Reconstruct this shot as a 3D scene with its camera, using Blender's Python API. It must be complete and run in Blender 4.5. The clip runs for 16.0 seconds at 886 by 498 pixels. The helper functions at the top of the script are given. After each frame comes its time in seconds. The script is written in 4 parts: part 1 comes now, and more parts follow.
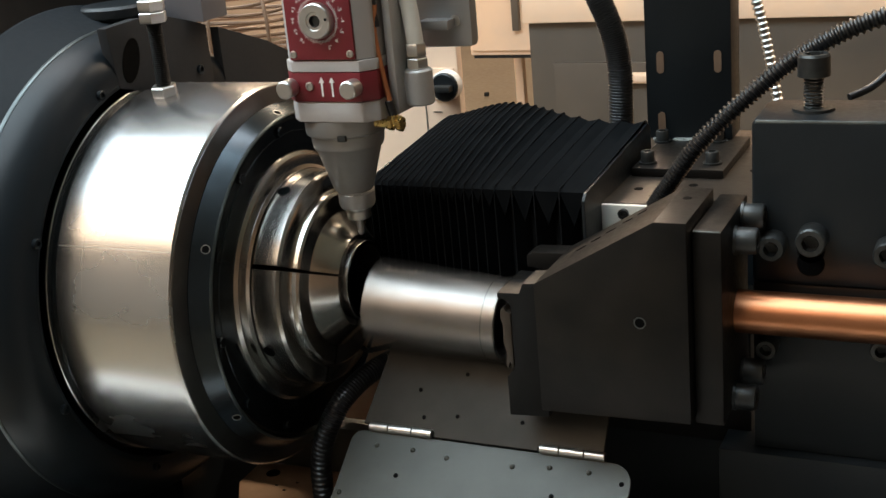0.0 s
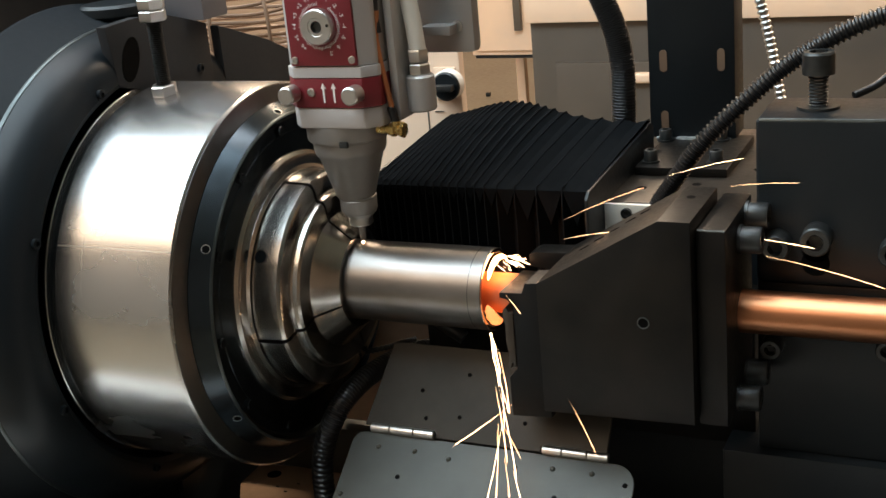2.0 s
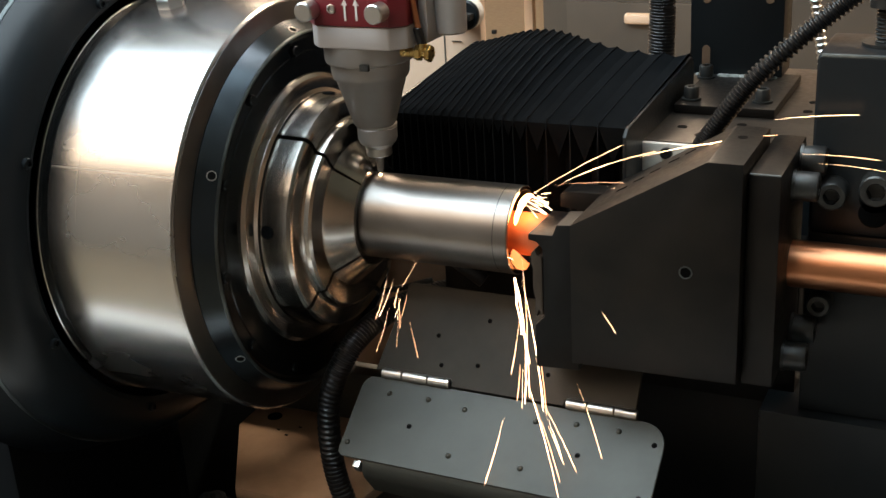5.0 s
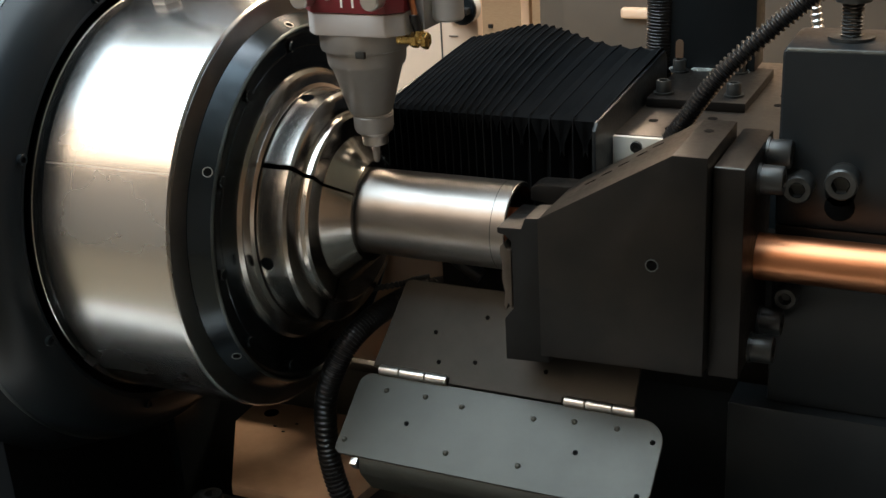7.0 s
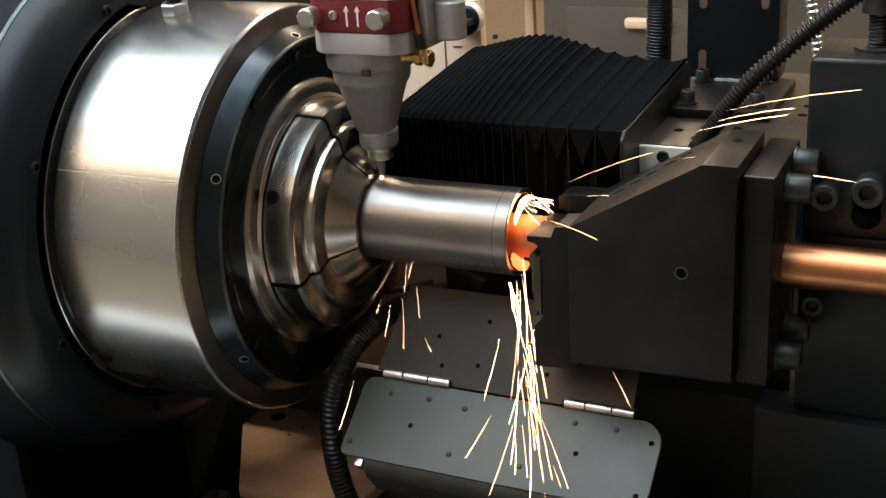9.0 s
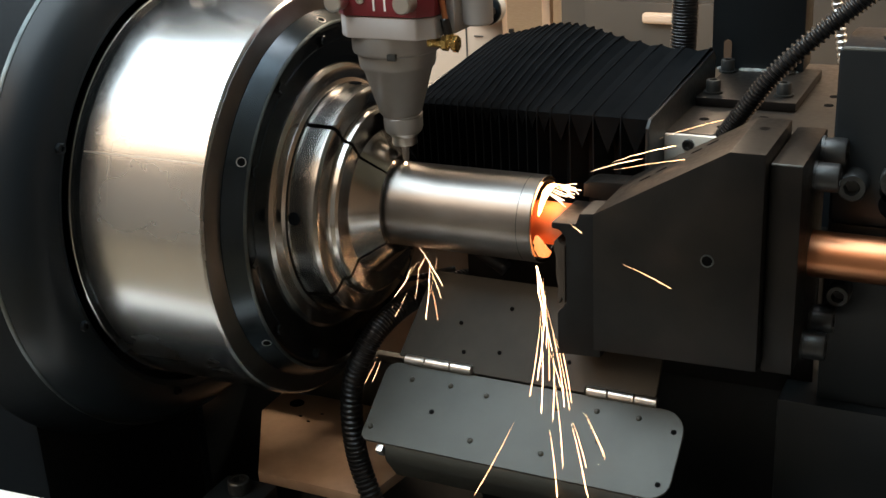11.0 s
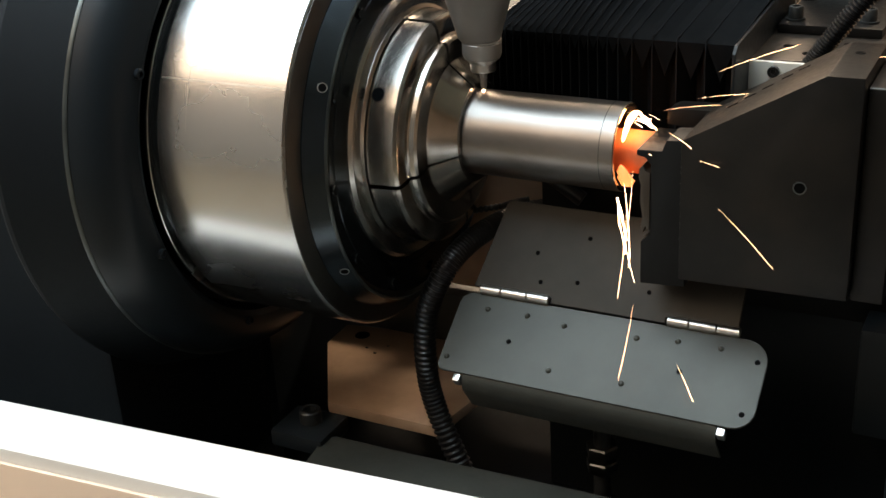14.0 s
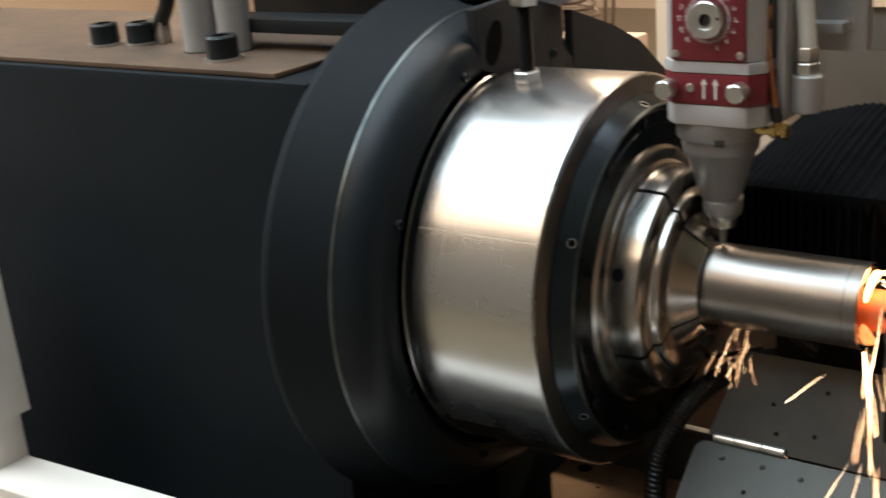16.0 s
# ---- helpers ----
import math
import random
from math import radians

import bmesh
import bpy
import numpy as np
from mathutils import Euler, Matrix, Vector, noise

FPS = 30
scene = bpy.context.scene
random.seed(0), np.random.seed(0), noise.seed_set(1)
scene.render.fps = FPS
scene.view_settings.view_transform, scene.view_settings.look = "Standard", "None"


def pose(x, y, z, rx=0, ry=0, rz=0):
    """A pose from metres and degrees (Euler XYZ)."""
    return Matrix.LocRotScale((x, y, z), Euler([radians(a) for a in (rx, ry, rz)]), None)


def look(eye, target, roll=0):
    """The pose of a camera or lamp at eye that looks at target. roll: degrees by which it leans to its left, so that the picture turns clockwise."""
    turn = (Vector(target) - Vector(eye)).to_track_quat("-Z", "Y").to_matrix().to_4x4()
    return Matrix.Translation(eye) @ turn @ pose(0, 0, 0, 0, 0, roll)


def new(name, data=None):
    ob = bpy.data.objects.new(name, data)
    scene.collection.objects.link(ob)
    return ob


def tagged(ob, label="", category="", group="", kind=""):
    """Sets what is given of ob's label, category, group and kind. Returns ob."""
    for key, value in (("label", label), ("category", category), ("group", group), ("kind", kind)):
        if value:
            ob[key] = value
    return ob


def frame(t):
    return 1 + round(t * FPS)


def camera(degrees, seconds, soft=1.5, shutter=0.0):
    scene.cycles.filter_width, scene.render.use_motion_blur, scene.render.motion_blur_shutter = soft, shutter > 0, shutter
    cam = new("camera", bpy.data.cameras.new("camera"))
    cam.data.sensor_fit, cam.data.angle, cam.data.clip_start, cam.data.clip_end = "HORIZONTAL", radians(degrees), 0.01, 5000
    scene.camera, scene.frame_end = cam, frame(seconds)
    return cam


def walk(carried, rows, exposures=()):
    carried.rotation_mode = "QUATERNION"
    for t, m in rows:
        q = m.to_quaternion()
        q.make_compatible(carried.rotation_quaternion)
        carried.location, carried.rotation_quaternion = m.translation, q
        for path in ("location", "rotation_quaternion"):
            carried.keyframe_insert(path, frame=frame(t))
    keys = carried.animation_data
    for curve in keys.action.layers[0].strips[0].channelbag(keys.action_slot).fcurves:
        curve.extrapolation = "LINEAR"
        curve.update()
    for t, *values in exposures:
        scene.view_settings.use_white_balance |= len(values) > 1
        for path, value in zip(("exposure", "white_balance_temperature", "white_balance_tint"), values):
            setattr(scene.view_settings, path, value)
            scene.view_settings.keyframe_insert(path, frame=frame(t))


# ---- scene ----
AXIS = 1.0          # height of the spindle axis above the floor

cam = camera(39.96, 16.0, soft=1.5, shutter=0.25)
PATH = [
    (0, pose(0.4368, -0.6514, 1.2689, 71.308, 5.075, 24.398)),
    (0.5, pose(0.4412, -0.6484, 1.2686, 71.509, 5.320, 24.617)),
    (1, pose(0.4354, -0.6495, 1.2702, 71.483, 5.103, 24.229)),
    (1.5, pose(0.4355, -0.6485, 1.2682, 71.486, 5.014, 24.137)),
    (2, pose(0.4347, -0.6471, 1.2668, 71.334, 5.153, 24.466)),
    (2.5, pose(0.4221, -0.6374, 1.2610, 70.770, 4.626, 24.814)),
    (3, pose(0.4133, -0.6267, 1.2531, 70.023, 4.025, 25.223)),
    (3.5, pose(0.4052, -0.6200, 1.2506, 69.320, 3.505, 25.338)),
    (4, pose(0.4023, -0.6169, 1.2508, 69.097, 3.249, 25.293)),
    (4.5, pose(0.3996, -0.6111, 1.2489, 68.754, 3.217, 25.080)),
    (7, pose(0.3956, -0.6050, 1.2486, 68.224, 3.150, 24.782)),
    (7.5, pose(0.3985, -0.6070, 1.2477, 68.419, 3.207, 24.440)),
    (8, pose(0.4074, -0.6053, 1.2492, 68.538, 3.354, 23.811)),
    (8.5, pose(0.4050, -0.6125, 1.2513, 68.656, 3.330, 24.163)),
    (9, pose(0.4033, -0.6183, 1.2515, 68.718, 3.294, 24.988)),
    (11.5, pose(0.3966, -0.6242, 1.2462, 68.411, 2.896, 25.798)),
    (12, pose(0.3962, -0.6269, 1.2463, 68.106, 2.849, 25.626)),
    (12.5, pose(0.3984, -0.6239, 1.2447, 67.761, 2.884, 25.619)),
    (13, pose(0.3931, -0.6212, 1.2416, 67.010, 2.919, 25.302)),
    (13.5, pose(0.3796, -0.6288, 1.2393, 66.396, 2.965, 25.924)),
    (14, pose(0.3675, -0.6334, 1.2377, 65.925, 3.138, 26.937)),
    (14.5, pose(0.3744, -0.6229, 1.2444, 66.133, 3.826, 26.385)),
    (15, pose(0.3775, -0.6225, 1.2514, 67.509, 4.021, 25.545)),
    (15.5, pose(0.3663, -0.6383, 1.2662, 69.289, 4.239, 28.222)),
    (16, pose(0.3479, -0.6672, 1.2813, 70.946, 4.548, 35.481)),
]
walk(cam, PATH, exposures=[(0, 0.20), (15, 0.20), (16, -0.02)])
# ---- world and lamps ----
world = bpy.data.worlds.new("hall_air")
world.use_nodes = True
world.node_tree.nodes["Background"].inputs[0].default_value = (0.9, 0.8, 0.68, 1)
world.node_tree.nodes["Background"].inputs[1].default_value = 0.05
scene.world = world


def area(name, x, y, z, sx, sy, watts, colour, target):
    d = bpy.data.lights.new(name, "AREA")
    d.shape, d.size, d.size_y, d.energy, d.color = "RECTANGLE", sx, sy, watts, colour
    ob = new(name, d)
    ob.matrix_world = look((x, y, z), target)
    return ob


# third entry is added fill over the machine; no such source is known
LAMPS = [(-2.75, -0.72, 6.3, 2.1, 275, (0.76, 0.925, 1.02)), (-2.9, -2.85, 5.6, 1.8, 100, (1.0, 0.76, 0.54)), (-0.1, 0.75, 2.2, 0.6, 30, (0.95, 0.97, 1.0)), (1.6, 2.4, 2.4, 0.5, 110, (1.0, 0.78, 0.56)), (-1.9, 3.4, 2.4, 0.5, 190, (1.0, 0.76, 0.54))]
for lx, ly, lw, ld, watts, tint in LAMPS:
    area("hall_lamp_light", lx, ly, AXIS + 2.53, lw, ld, watts, tint, (lx, ly, 0))

# ---- materials ----
MATS = {}


def mat(name, base, rough=0.5, metal=0.0, dark=None, scale=30.0, bump=0.0, stretch=(1, 1, 1), fine=200.0,
        rough_var=0.12, emit=None, strength=0.0, coat=0.0, spread=0.5, wave=0.0, spec=0.5):
    """A surface with variation at two scales: base to dark by coarse noise, gloss and relief by fine noise."""
    if name in MATS:
        return MATS[name]
    m = bpy.data.materials.new(name)
    m.use_nodes = True
    nt = m.node_tree
    b = nt.nodes["Principled BSDF"]
    b.inputs["Metallic"].default_value = metal
    b.inputs["Coat Weight"].default_value = coat
    b.inputs["Specular IOR Level"].default_value = spec
    tc = nt.nodes.new("ShaderNodeTexCoord")
    mp = nt.nodes.new("ShaderNodeMapping")
    mp.inputs["Scale"].default_value = stretch
    nt.links.new(tc.outputs["Object"], mp.inputs[0])
    n1 = nt.nodes.new("ShaderNodeTexNoise")
    n1.inputs["Scale"].default_value, n1.inputs["Detail"].default_value = scale, 5
    n2 = nt.nodes.new("ShaderNodeTexNoise")
    n2.inputs["Scale"].default_value, n2.inputs["Detail"].default_value = fine, 4
    nt.links.new(mp.outputs[0], n1.inputs[0])
    nt.links.new(mp.outputs[0], n2.inputs[0])
    ramp = nt.nodes.new("ShaderNodeValToRGB")
    d = dark or tuple(c * 0.7 for c in base)
    ramp.color_ramp.elements[0].position, ramp.color_ramp.elements[1].position = 0.5 - spread * 0.4, 0.5 + spread * 0.4
    ramp.color_ramp.elements[0].color, ramp.color_ramp.elements[1].color = (*d, 1), (*base, 1)
    nt.links.new(n1.outputs["Fac"], ramp.inputs[0])
    nt.links.new(ramp.outputs[0], b.inputs["Base Color"])
    mr = nt.nodes.new("ShaderNodeMapRange")
    mr.inputs["To Min"].default_value, mr.inputs["To Max"].default_value = max(rough - rough_var, 0.02), min(rough + rough_var, 1)
    nt.links.new(n2.outputs["Fac"], mr.inputs["Value"])
    nt.links.new(mr.outputs[0], b.inputs["Roughness"])
    if wave:
        bw = nt.nodes.new("ShaderNodeBump")
        bw.inputs["Strength"].default_value, bw.inputs["Distance"].default_value = wave, 0.004
        n3 = nt.nodes.new("ShaderNodeTexNoise")
        n3.inputs["Scale"].default_value, n3.inputs["Detail"].default_value = scale * 1.6, 0.6
        nt.links.new(mp.outputs[0], n3.inputs[0])
        nt.links.new(n3.outputs["Fac"], bw.inputs["Height"])
        nt.links.new(bw.outputs[0], b.inputs["Normal"])
    if bump:
        bp = nt.nodes.new("ShaderNodeBump")
        bp.inputs["Strength"].default_value, bp.inputs["Distance"].default_value = bump, 0.001
        nt.links.new(n2.outputs["Fac"], bp.inputs["Height"])
        if wave:
            nt.links.new(bw.outputs[0], bp.inputs["Normal"])
        nt.links.new(bp.outputs[0], b.inputs["Normal"])
    if emit:
        b.inputs["Emission Color"].default_value, b.inputs["Emission Strength"].default_value = (*emit, 1), strength
    MATS[name] = m
    return m


TURNED = mat("turned_steel", (0.68, 0.68, 0.67), 0.25, 1.0, (0.53, 0.525, 0.52), 5, 0.0, (0.9, 1.6, 1.6), 14, 0.09, spread=1.0)
COLLET = mat("collet_steel", (0.58, 0.565, 0.54), 0.21, 1.0, (0.40, 0.39, 0.37), 10, 0.005, (5, 1, 1), 120, 0.07)
SATIN = mat("satin_turned_face", (0.17, 0.175, 0.175), 0.36, 1.0, (0.11, 0.115, 0.115), 30, 0.03, (1, 1, 1), 260, 0.1)
BLUED = mat("blackened_steel", (0.050, 0.061, 0.070), 0.20, 0.9, (0.032, 0.040, 0.047), 9, 0.02, (1, 1, 1), 160, 0.06)
TUBE = mat("drawn_tube_steel", (0.32, 0.30, 0.285), 0.34, 1.0, (0.21, 0.19, 0.175), 26, 0.03, (0.7, 1.6, 1.6), 300, 0.08)
COPPER = mat("copper_rod_skin", (0.62, 0.27, 0.135), 0.34, 1.0, (0.48, 0.195, 0.095), 20, 0.03, (0.3, 2, 2), 300, 0.06)
BLACK = mat("black_paint", (0.0130, 0.0165, 0.0190), 0.36, 0.0, (0.0075, 0.010, 0.012), 18, 0.05, (1, 1, 1), 300, 0.1, spec=0.3)
BLOCK = mat("black_oxide_block", (0.0125, 0.0104, 0.0086), 0.40, 0.1, (0.0042, 0.0041, 0.0040), 34, 0.06, (1, 1, 1), 320, 0.14, spec=0.24)
TOPBROWN = mat("brown_oiled_plate", (0.135, 0.085, 0.055), 0.5, 0.2, (0.075, 0.050, 0.034), 16, 0.04, (1, 1, 1), 260, 0.1)
LILAC = mat("lilac_grey_paint", (0.17, 0.165, 0.175), 0.6, 0.0, (0.13, 0.125, 0.135), 14, 0.04, (1, 1, 1), 260, 0.08, spec=0.2)
GUARD = mat("guard_grey_black", (0.026, 0.027, 0.029), 0.6, 0.0, (0.019, 0.020, 0.022), 14, 0.04, (1, 1, 1), 260, 0.08, spec=0.15)
MATTE = mat("matt_black_paint", (0.0090, 0.0122, 0.015), 0.66, 0.0, (0.007, 0.0095, 0.012), 14, 0.04, (1, 1, 1), 260, 0.08, spec=0.12)
BARREL = mat("barrel_black_enamel", (0.0105, 0.0150, 0.019), 0.36, 0.0, (0.009, 0.0125, 0.0155), 10, 0.03, (1, 1, 1), 260, 0.08, spec=0.22)
# lighter metal for thin bright strips along black edges
BRIGHTEDGE = mat("bright_edge_metal", (0.13, 0.15, 0.15), 0.34, 0.8, (0.03, 0.035, 0.036), 28, 0.05, (1, 1, 1), 300, 0.1)
# brown oil stain, with the tube's shadow darkened into the base colour
SHEET = mat("oily_shaded_sheet", (0.028, 0.026, 0.021), 0.5, 0.15, (0.014, 0.013, 0.011), 22, 0.05, (1, 1, 1), 350, 0.1, spec=0.3)
JAWBLACK = mat("matt_jaw_black", (0.0075, 0.0078, 0.008), 0.5, 0.0, (0.005, 0.005, 0.005), 40, 0.05, (1, 1, 1), 400, 0.1, spec=0.18)
PUTTY = mat("grey_putty", (0.30, 0.32, 0.31), 0.6, 0.0, (0.14, 0.15, 0.15), 220, 0.3)
# near-black for flat discs that stand in for the shade inside holes
HOLE = mat("hole_shade_black", (0.002, 0.002, 0.002), 0.8, 0.0, (0.001, 0.001, 0.001), 60, spec=0.05)
# matt orange copy of the copper, for the melt's glow on the tip
GLOWCOPPER = mat("matt_glow_copper", (0.66, 0.22, 0.10), 0.6, 0.25, (0.46, 0.13, 0.055), 60, 0.06, (1, 1, 1), 400, 0.1)
BOLT = mat("bolt_black_oxide", (0.070, 0.074, 0.074), 0.38, 0.7, (0.036, 0.038, 0.038), 120, 0.06, (1, 1, 1), 500, 0.12)
ZINC = mat("zinc_plated", (0.68, 0.67, 0.65), 0.32, 1.0, (0.58, 0.57, 0.55), 60, 0.008, (1, 1, 1), 400, 0.05)
PANEL = mat("grey_sheet_metal", (0.054, 0.055, 0.047), 0.44, 0.2, (0.029, 0.030, 0.025), 16, 0.04, (1, 1, 1), 350, 0.1, spec=0.35)
RUBBER = mat("bellows_cloth", (0.0075, 0.0085, 0.0095), 0.62, 0.0, (0.0050, 0.0058, 0.0066), 60, 0.12, (1, 1, 1), 500, 0.1, spec=0.0)
WELT = mat("bellows_welt", (0.015, 0.016, 0.018), 0.5, 0.0, (0.008, 0.009, 0.010), 90, 0.1, (1, 1, 1), 500, 0.1, spec=0.0)
HOSE = mat("black_conduit", (0.010, 0.0105, 0.0115), 0.34, 0.0, (0.006, 0.0062, 0.007), 60, 0.03, (1, 1, 1), 400, 0.1)
HEADGREY = mat("head_anodised", (0.44, 0.435, 0.43), 0.38, 0.35, (0.37, 0.365, 0.36), 24, 0.05, (1, 1, 1), 420, 0.1)
HEADWHITE = mat("head_light_paint", (0.45, 0.435, 0.435), 0.45, 0.1, (0.40, 0.385, 0.38), 24, 0.03, (1, 1, 1), 420, 0.1)
RED = mat("dark_red_enamel", (0.17, 0.014, 0.022), 0.4, 0.0, (0.13, 0.010, 0.016), 30, 0.03, (1, 1, 1), 400, 0.1)
WHITE = mat("white_print", (0.8, 0.78, 0.76), 0.5, 0.0, (0.7, 0.68, 0.66), 80)
NOZZLE = mat("nozzle_steel", (0.33, 0.32, 0.31), 0.42, 0.5, (0.27, 0.26, 0.25), 40, 0.04, (1, 1, 1), 400, 0.1)
BRASS = mat("brass", (0.72, 0.52, 0.20), 0.28, 1.0, (0.5, 0.34, 0.12), 60, 0.04, (1, 1, 1), 400, 0.1)
OILY = mat("oily_bed_steel", (0.062, 0.050, 0.040), 0.34, 0.5, (0.028, 0.023, 0.019), 22, 0.05, (1, 1, 1), 260, 0.12)
CREAM = mat("cream_paint", (0.84, 0.60, 0.42), 0.5, 0.0, (0.72, 0.55, 0.42), 6, 0.02, (1, 1, 1), 200, 0.1)
FLOORM = mat("beige_floor", (0.20, 0.172, 0.125), 0.35, 0.0, (0.16, 0.135, 0.10), 2.2, 0.02, (1, 1, 1), 40, 0.12)
TAUPE = mat("taupe_paint", (0.090, 0.074, 0.058), 0.5, 0.0, (0.072, 0.060, 0.048), 5, 0.03, (1, 1, 1), 200, 0.1)
WALLM = mat("hall_wall", (0.62, 0.48, 0.36), 0.8, 0.0, (0.54, 0.41, 0.31), 1.5, 0.03, (1, 1, 1), 60, 0.1)
# dark grey for the unseen south wall, so drum and tube reflect less
DIMWALL = mat("dim_wall_tone", (0.20, 0.19, 0.175), 0.8, 0.0, (0.16, 0.152, 0.14), 1.5, 0.03, (1, 1, 1), 60, 0.1)
# cool light reflected in the drum is put into the ceiling's teal
CEILM = mat("teal_ceiling_tint", (0.50, 0.62, 0.66), 0.8, 0.0, (0.45, 0.56, 0.60), 1.5, 0.03, (1, 1, 1), 60, 0.1)
NYLON = mat("white_nylon", (0.72, 0.70, 0.64), 0.4, 0.0, (0.62, 0.60, 0.54), 40, 0.02, (1, 1, 1), 300, 0.1)
BASEM = mat("base_raw_steel", (0.21, 0.135, 0.088), 0.5, 0.2, (0.13, 0.086, 0.058), 26, 0.06, (1, 1, 1), 300, 0.12)
BARE = mat("bare_plate_steel", (0.68, 0.47, 0.32), 0.5, 0.2, (0.44, 0.29, 0.19), 24, 0.04, (1, 1, 1), 300, 0.12)
SILL = mat("white_enamel", (0.82, 0.78, 0.73), 0.4, 0.0, (0.72, 0.67, 0.61), 8, 0.02, (1, 1, 1), 200, 0.1)


# ---- mesh helpers; places are relative to the spindle axis (x along it, y away, z up) ----
def thing(name, x, y, z, label, category, group="", kind=""):
    ob = new(name)
    ob.empty_display_size = 0.02
    ob.location = (x, y, z + AXIS)
    ob["at"] = (x, y, z)
    return tagged(ob, label, category, group, kind)


def top_of(ob):
    while ob.parent:
        ob = ob.parent
    return ob


def part(name, bm, material, parent, label="", smooth=True, angle=35):
    o = Vector(top_of(parent)["at"])
    bmesh.ops.translate(bm, vec=-o, verts=bm.verts)
    bmesh.ops.recalc_face_normals(bm, faces=bm.faces)
    me = bpy.data.meshes.new(name)
    bm.to_mesh(me)
    bm.free()
    if smooth:
        me.shade_smooth()
        me.set_sharp_from_angle(angle=radians(angle))
    me.materials.append(material)
    ob = new(name, me)
    ob.parent = parent
    return tagged(ob, label)


def solid(name, bm, material, label, category, kind="", group="", angle=35):
    """A thing of one mesh, in world coordinates with the axis height added."""
    bmesh.ops.translate(bm, vec=(0, 0, AXIS), verts=bm.verts)
    bmesh.ops.recalc_face_normals(bm, faces=bm.faces)
    me = bpy.data.meshes.new(name)
    bm.to_mesh(me)
    bm.free()
    me.shade_smooth()
    me.set_sharp_from_angle(angle=radians(angle))
    me.materials.append(material)
    return tagged(new(name, me), label, category, group, kind)


def join(*bms):
    out = bms[0]
    for b in bms[1:]:
        me = bpy.data.meshes.new("tmp")
        b.to_mesh(me)
        b.free()
        out.from_mesh(me)
        bpy.data.meshes.remove(me)
    return out


def box(x0, x1, y0, y1, z0, z1, bevel=0.0015, seg=2):
    bm = bmesh.new()
    bmesh.ops.create_cube(bm, size=1)
    bmesh.ops.transform(bm, matrix=Matrix.Translation(((x0 + x1) / 2, (y0 + y1) / 2, (z0 + z1) / 2)) @ Matrix.Diagonal((x1 - x0, y1 - y0, z1 - z0, 1)), verts=bm.verts)
    if bevel:
        bmesh.ops.bevel(bm, geom=bm.edges[:], offset=bevel, segments=seg, affect="EDGES", profile=0.6)
    return bm


def revolve(profile, axis="x", seg=96, centre=(0, 0, 0), a0=0.0, a1=360.0, closed=False):
    """Turns (along, radius) pairs round an axis."""
    bm = bmesh.new()
    full = abs(a1 - a0 - 360) < 1e-6
    n = seg if full else seg + 1
    rings = []
    for i in range(n):
        a = radians(a0 + (a1 - a0) * i / seg)
        c, s = math.cos(a), math.sin(a)
        ring = []
        for u, r in profile:
            p = {"x": (u, r * c, r * s), "y": (r * c, u, r * s), "z": (r * c, r * s, u)}[axis]
            ring.append(bm.verts.new(Vector(p) + Vector(centre)))
        rings.append(ring)
    m = len(profile)
    for i in range(n if full else n - 1):
        a, b = rings[i], rings[(i + 1) % n]
        for j in range(m if closed else m - 1):
            k = (j + 1) % m
            bm.faces.new((a[j], a[k], b[k], b[j]))
    if not full and closed:
        bm.faces.new(rings[0])
        bm.faces.new(rings[-1][::-1])
    bmesh.ops.remove_doubles(bm, verts=bm.verts, dist=1e-6)
    return bm


def rod(p0, p1, r, seg=24, chamfer=0.0):
    """A cylinder with closed ends from p0 to p1."""
    p0, p1 = Vector(p0), Vector(p1)
    h = (p1 - p0).length
    c = chamfer
    prof = [(0, 0), (0, r - c), (c, r), (h - c, r), (h, r - c), (h, 0)] if c else [(0, 0), (0, r), (h, r), (h, 0)]
    bm = revolve(prof, "z", seg)
    q = Vector((0, 0, 1)).rotation_difference((p1 - p0).normalized())
    bmesh.ops.transform(bm, matrix=Matrix.Translation(p0) @ q.to_matrix().to_4x4(), verts=bm.verts)
    return bm


def prism(points, axis, a0, a1, bevel=0.001, seg=2):
    """A plate: an outline in the two other axes, from a0 to a1 along axis."""
    bm = bmesh.new()
    def at(u, v, w):
        return {"y": (u, w, v), "x": (w, u, v), "z": (u, v, w)}[axis]
    lo = [bm.verts.new(at(u, v, a0)) for u, v in points]
    hi = [bm.verts.new(at(u, v, a1)) for u, v in points]
    bm.faces.new(lo)
    bm.faces.new(hi[::-1])
    n = len(points)
    for i in range(n):
        bm.faces.new((lo[i], hi[i], hi[(i + 1) % n], lo[(i + 1) % n]))
    bmesh.ops.recalc_face_normals(bm, faces=bm.faces)
    if bevel:
        bmesh.ops.bevel(bm, geom=bm.edges[:], offset=bevel, segments=seg, affect="EDGES", profile=0.6)
    return bm


def spline(points, n):
    """n places along a smooth line through the points."""
    pts = [Vector(p) for p in points]
    pts = [2 * pts[0] - pts[1]] + pts + [2 * pts[-1] - pts[-2]]
    out = []
    m = len(pts) - 3
    for i in range(n):
        t = i / (n - 1) * m
        k = min(int(t), m - 1)
        u = t - k
        a, b, c, d = pts[k:k + 4]
        out.append(0.5 * (2 * b + (c - a) * u + (2 * a - 5 * b + 4 * c - d) * u * u + (3 * b - a - 3 * c + d) * u ** 3))
    return out


def sweep(points, radius, n=60, seg=14, ribs=0, depth=0.0):
    """A hose along a smooth line; ribs: how many rings it has."""
    if ribs:
        n = ribs * 4 + 1
    line = spline(points, n)
    bm = bmesh.new()
    up = Vector((0.13, 0.31, 0.94))
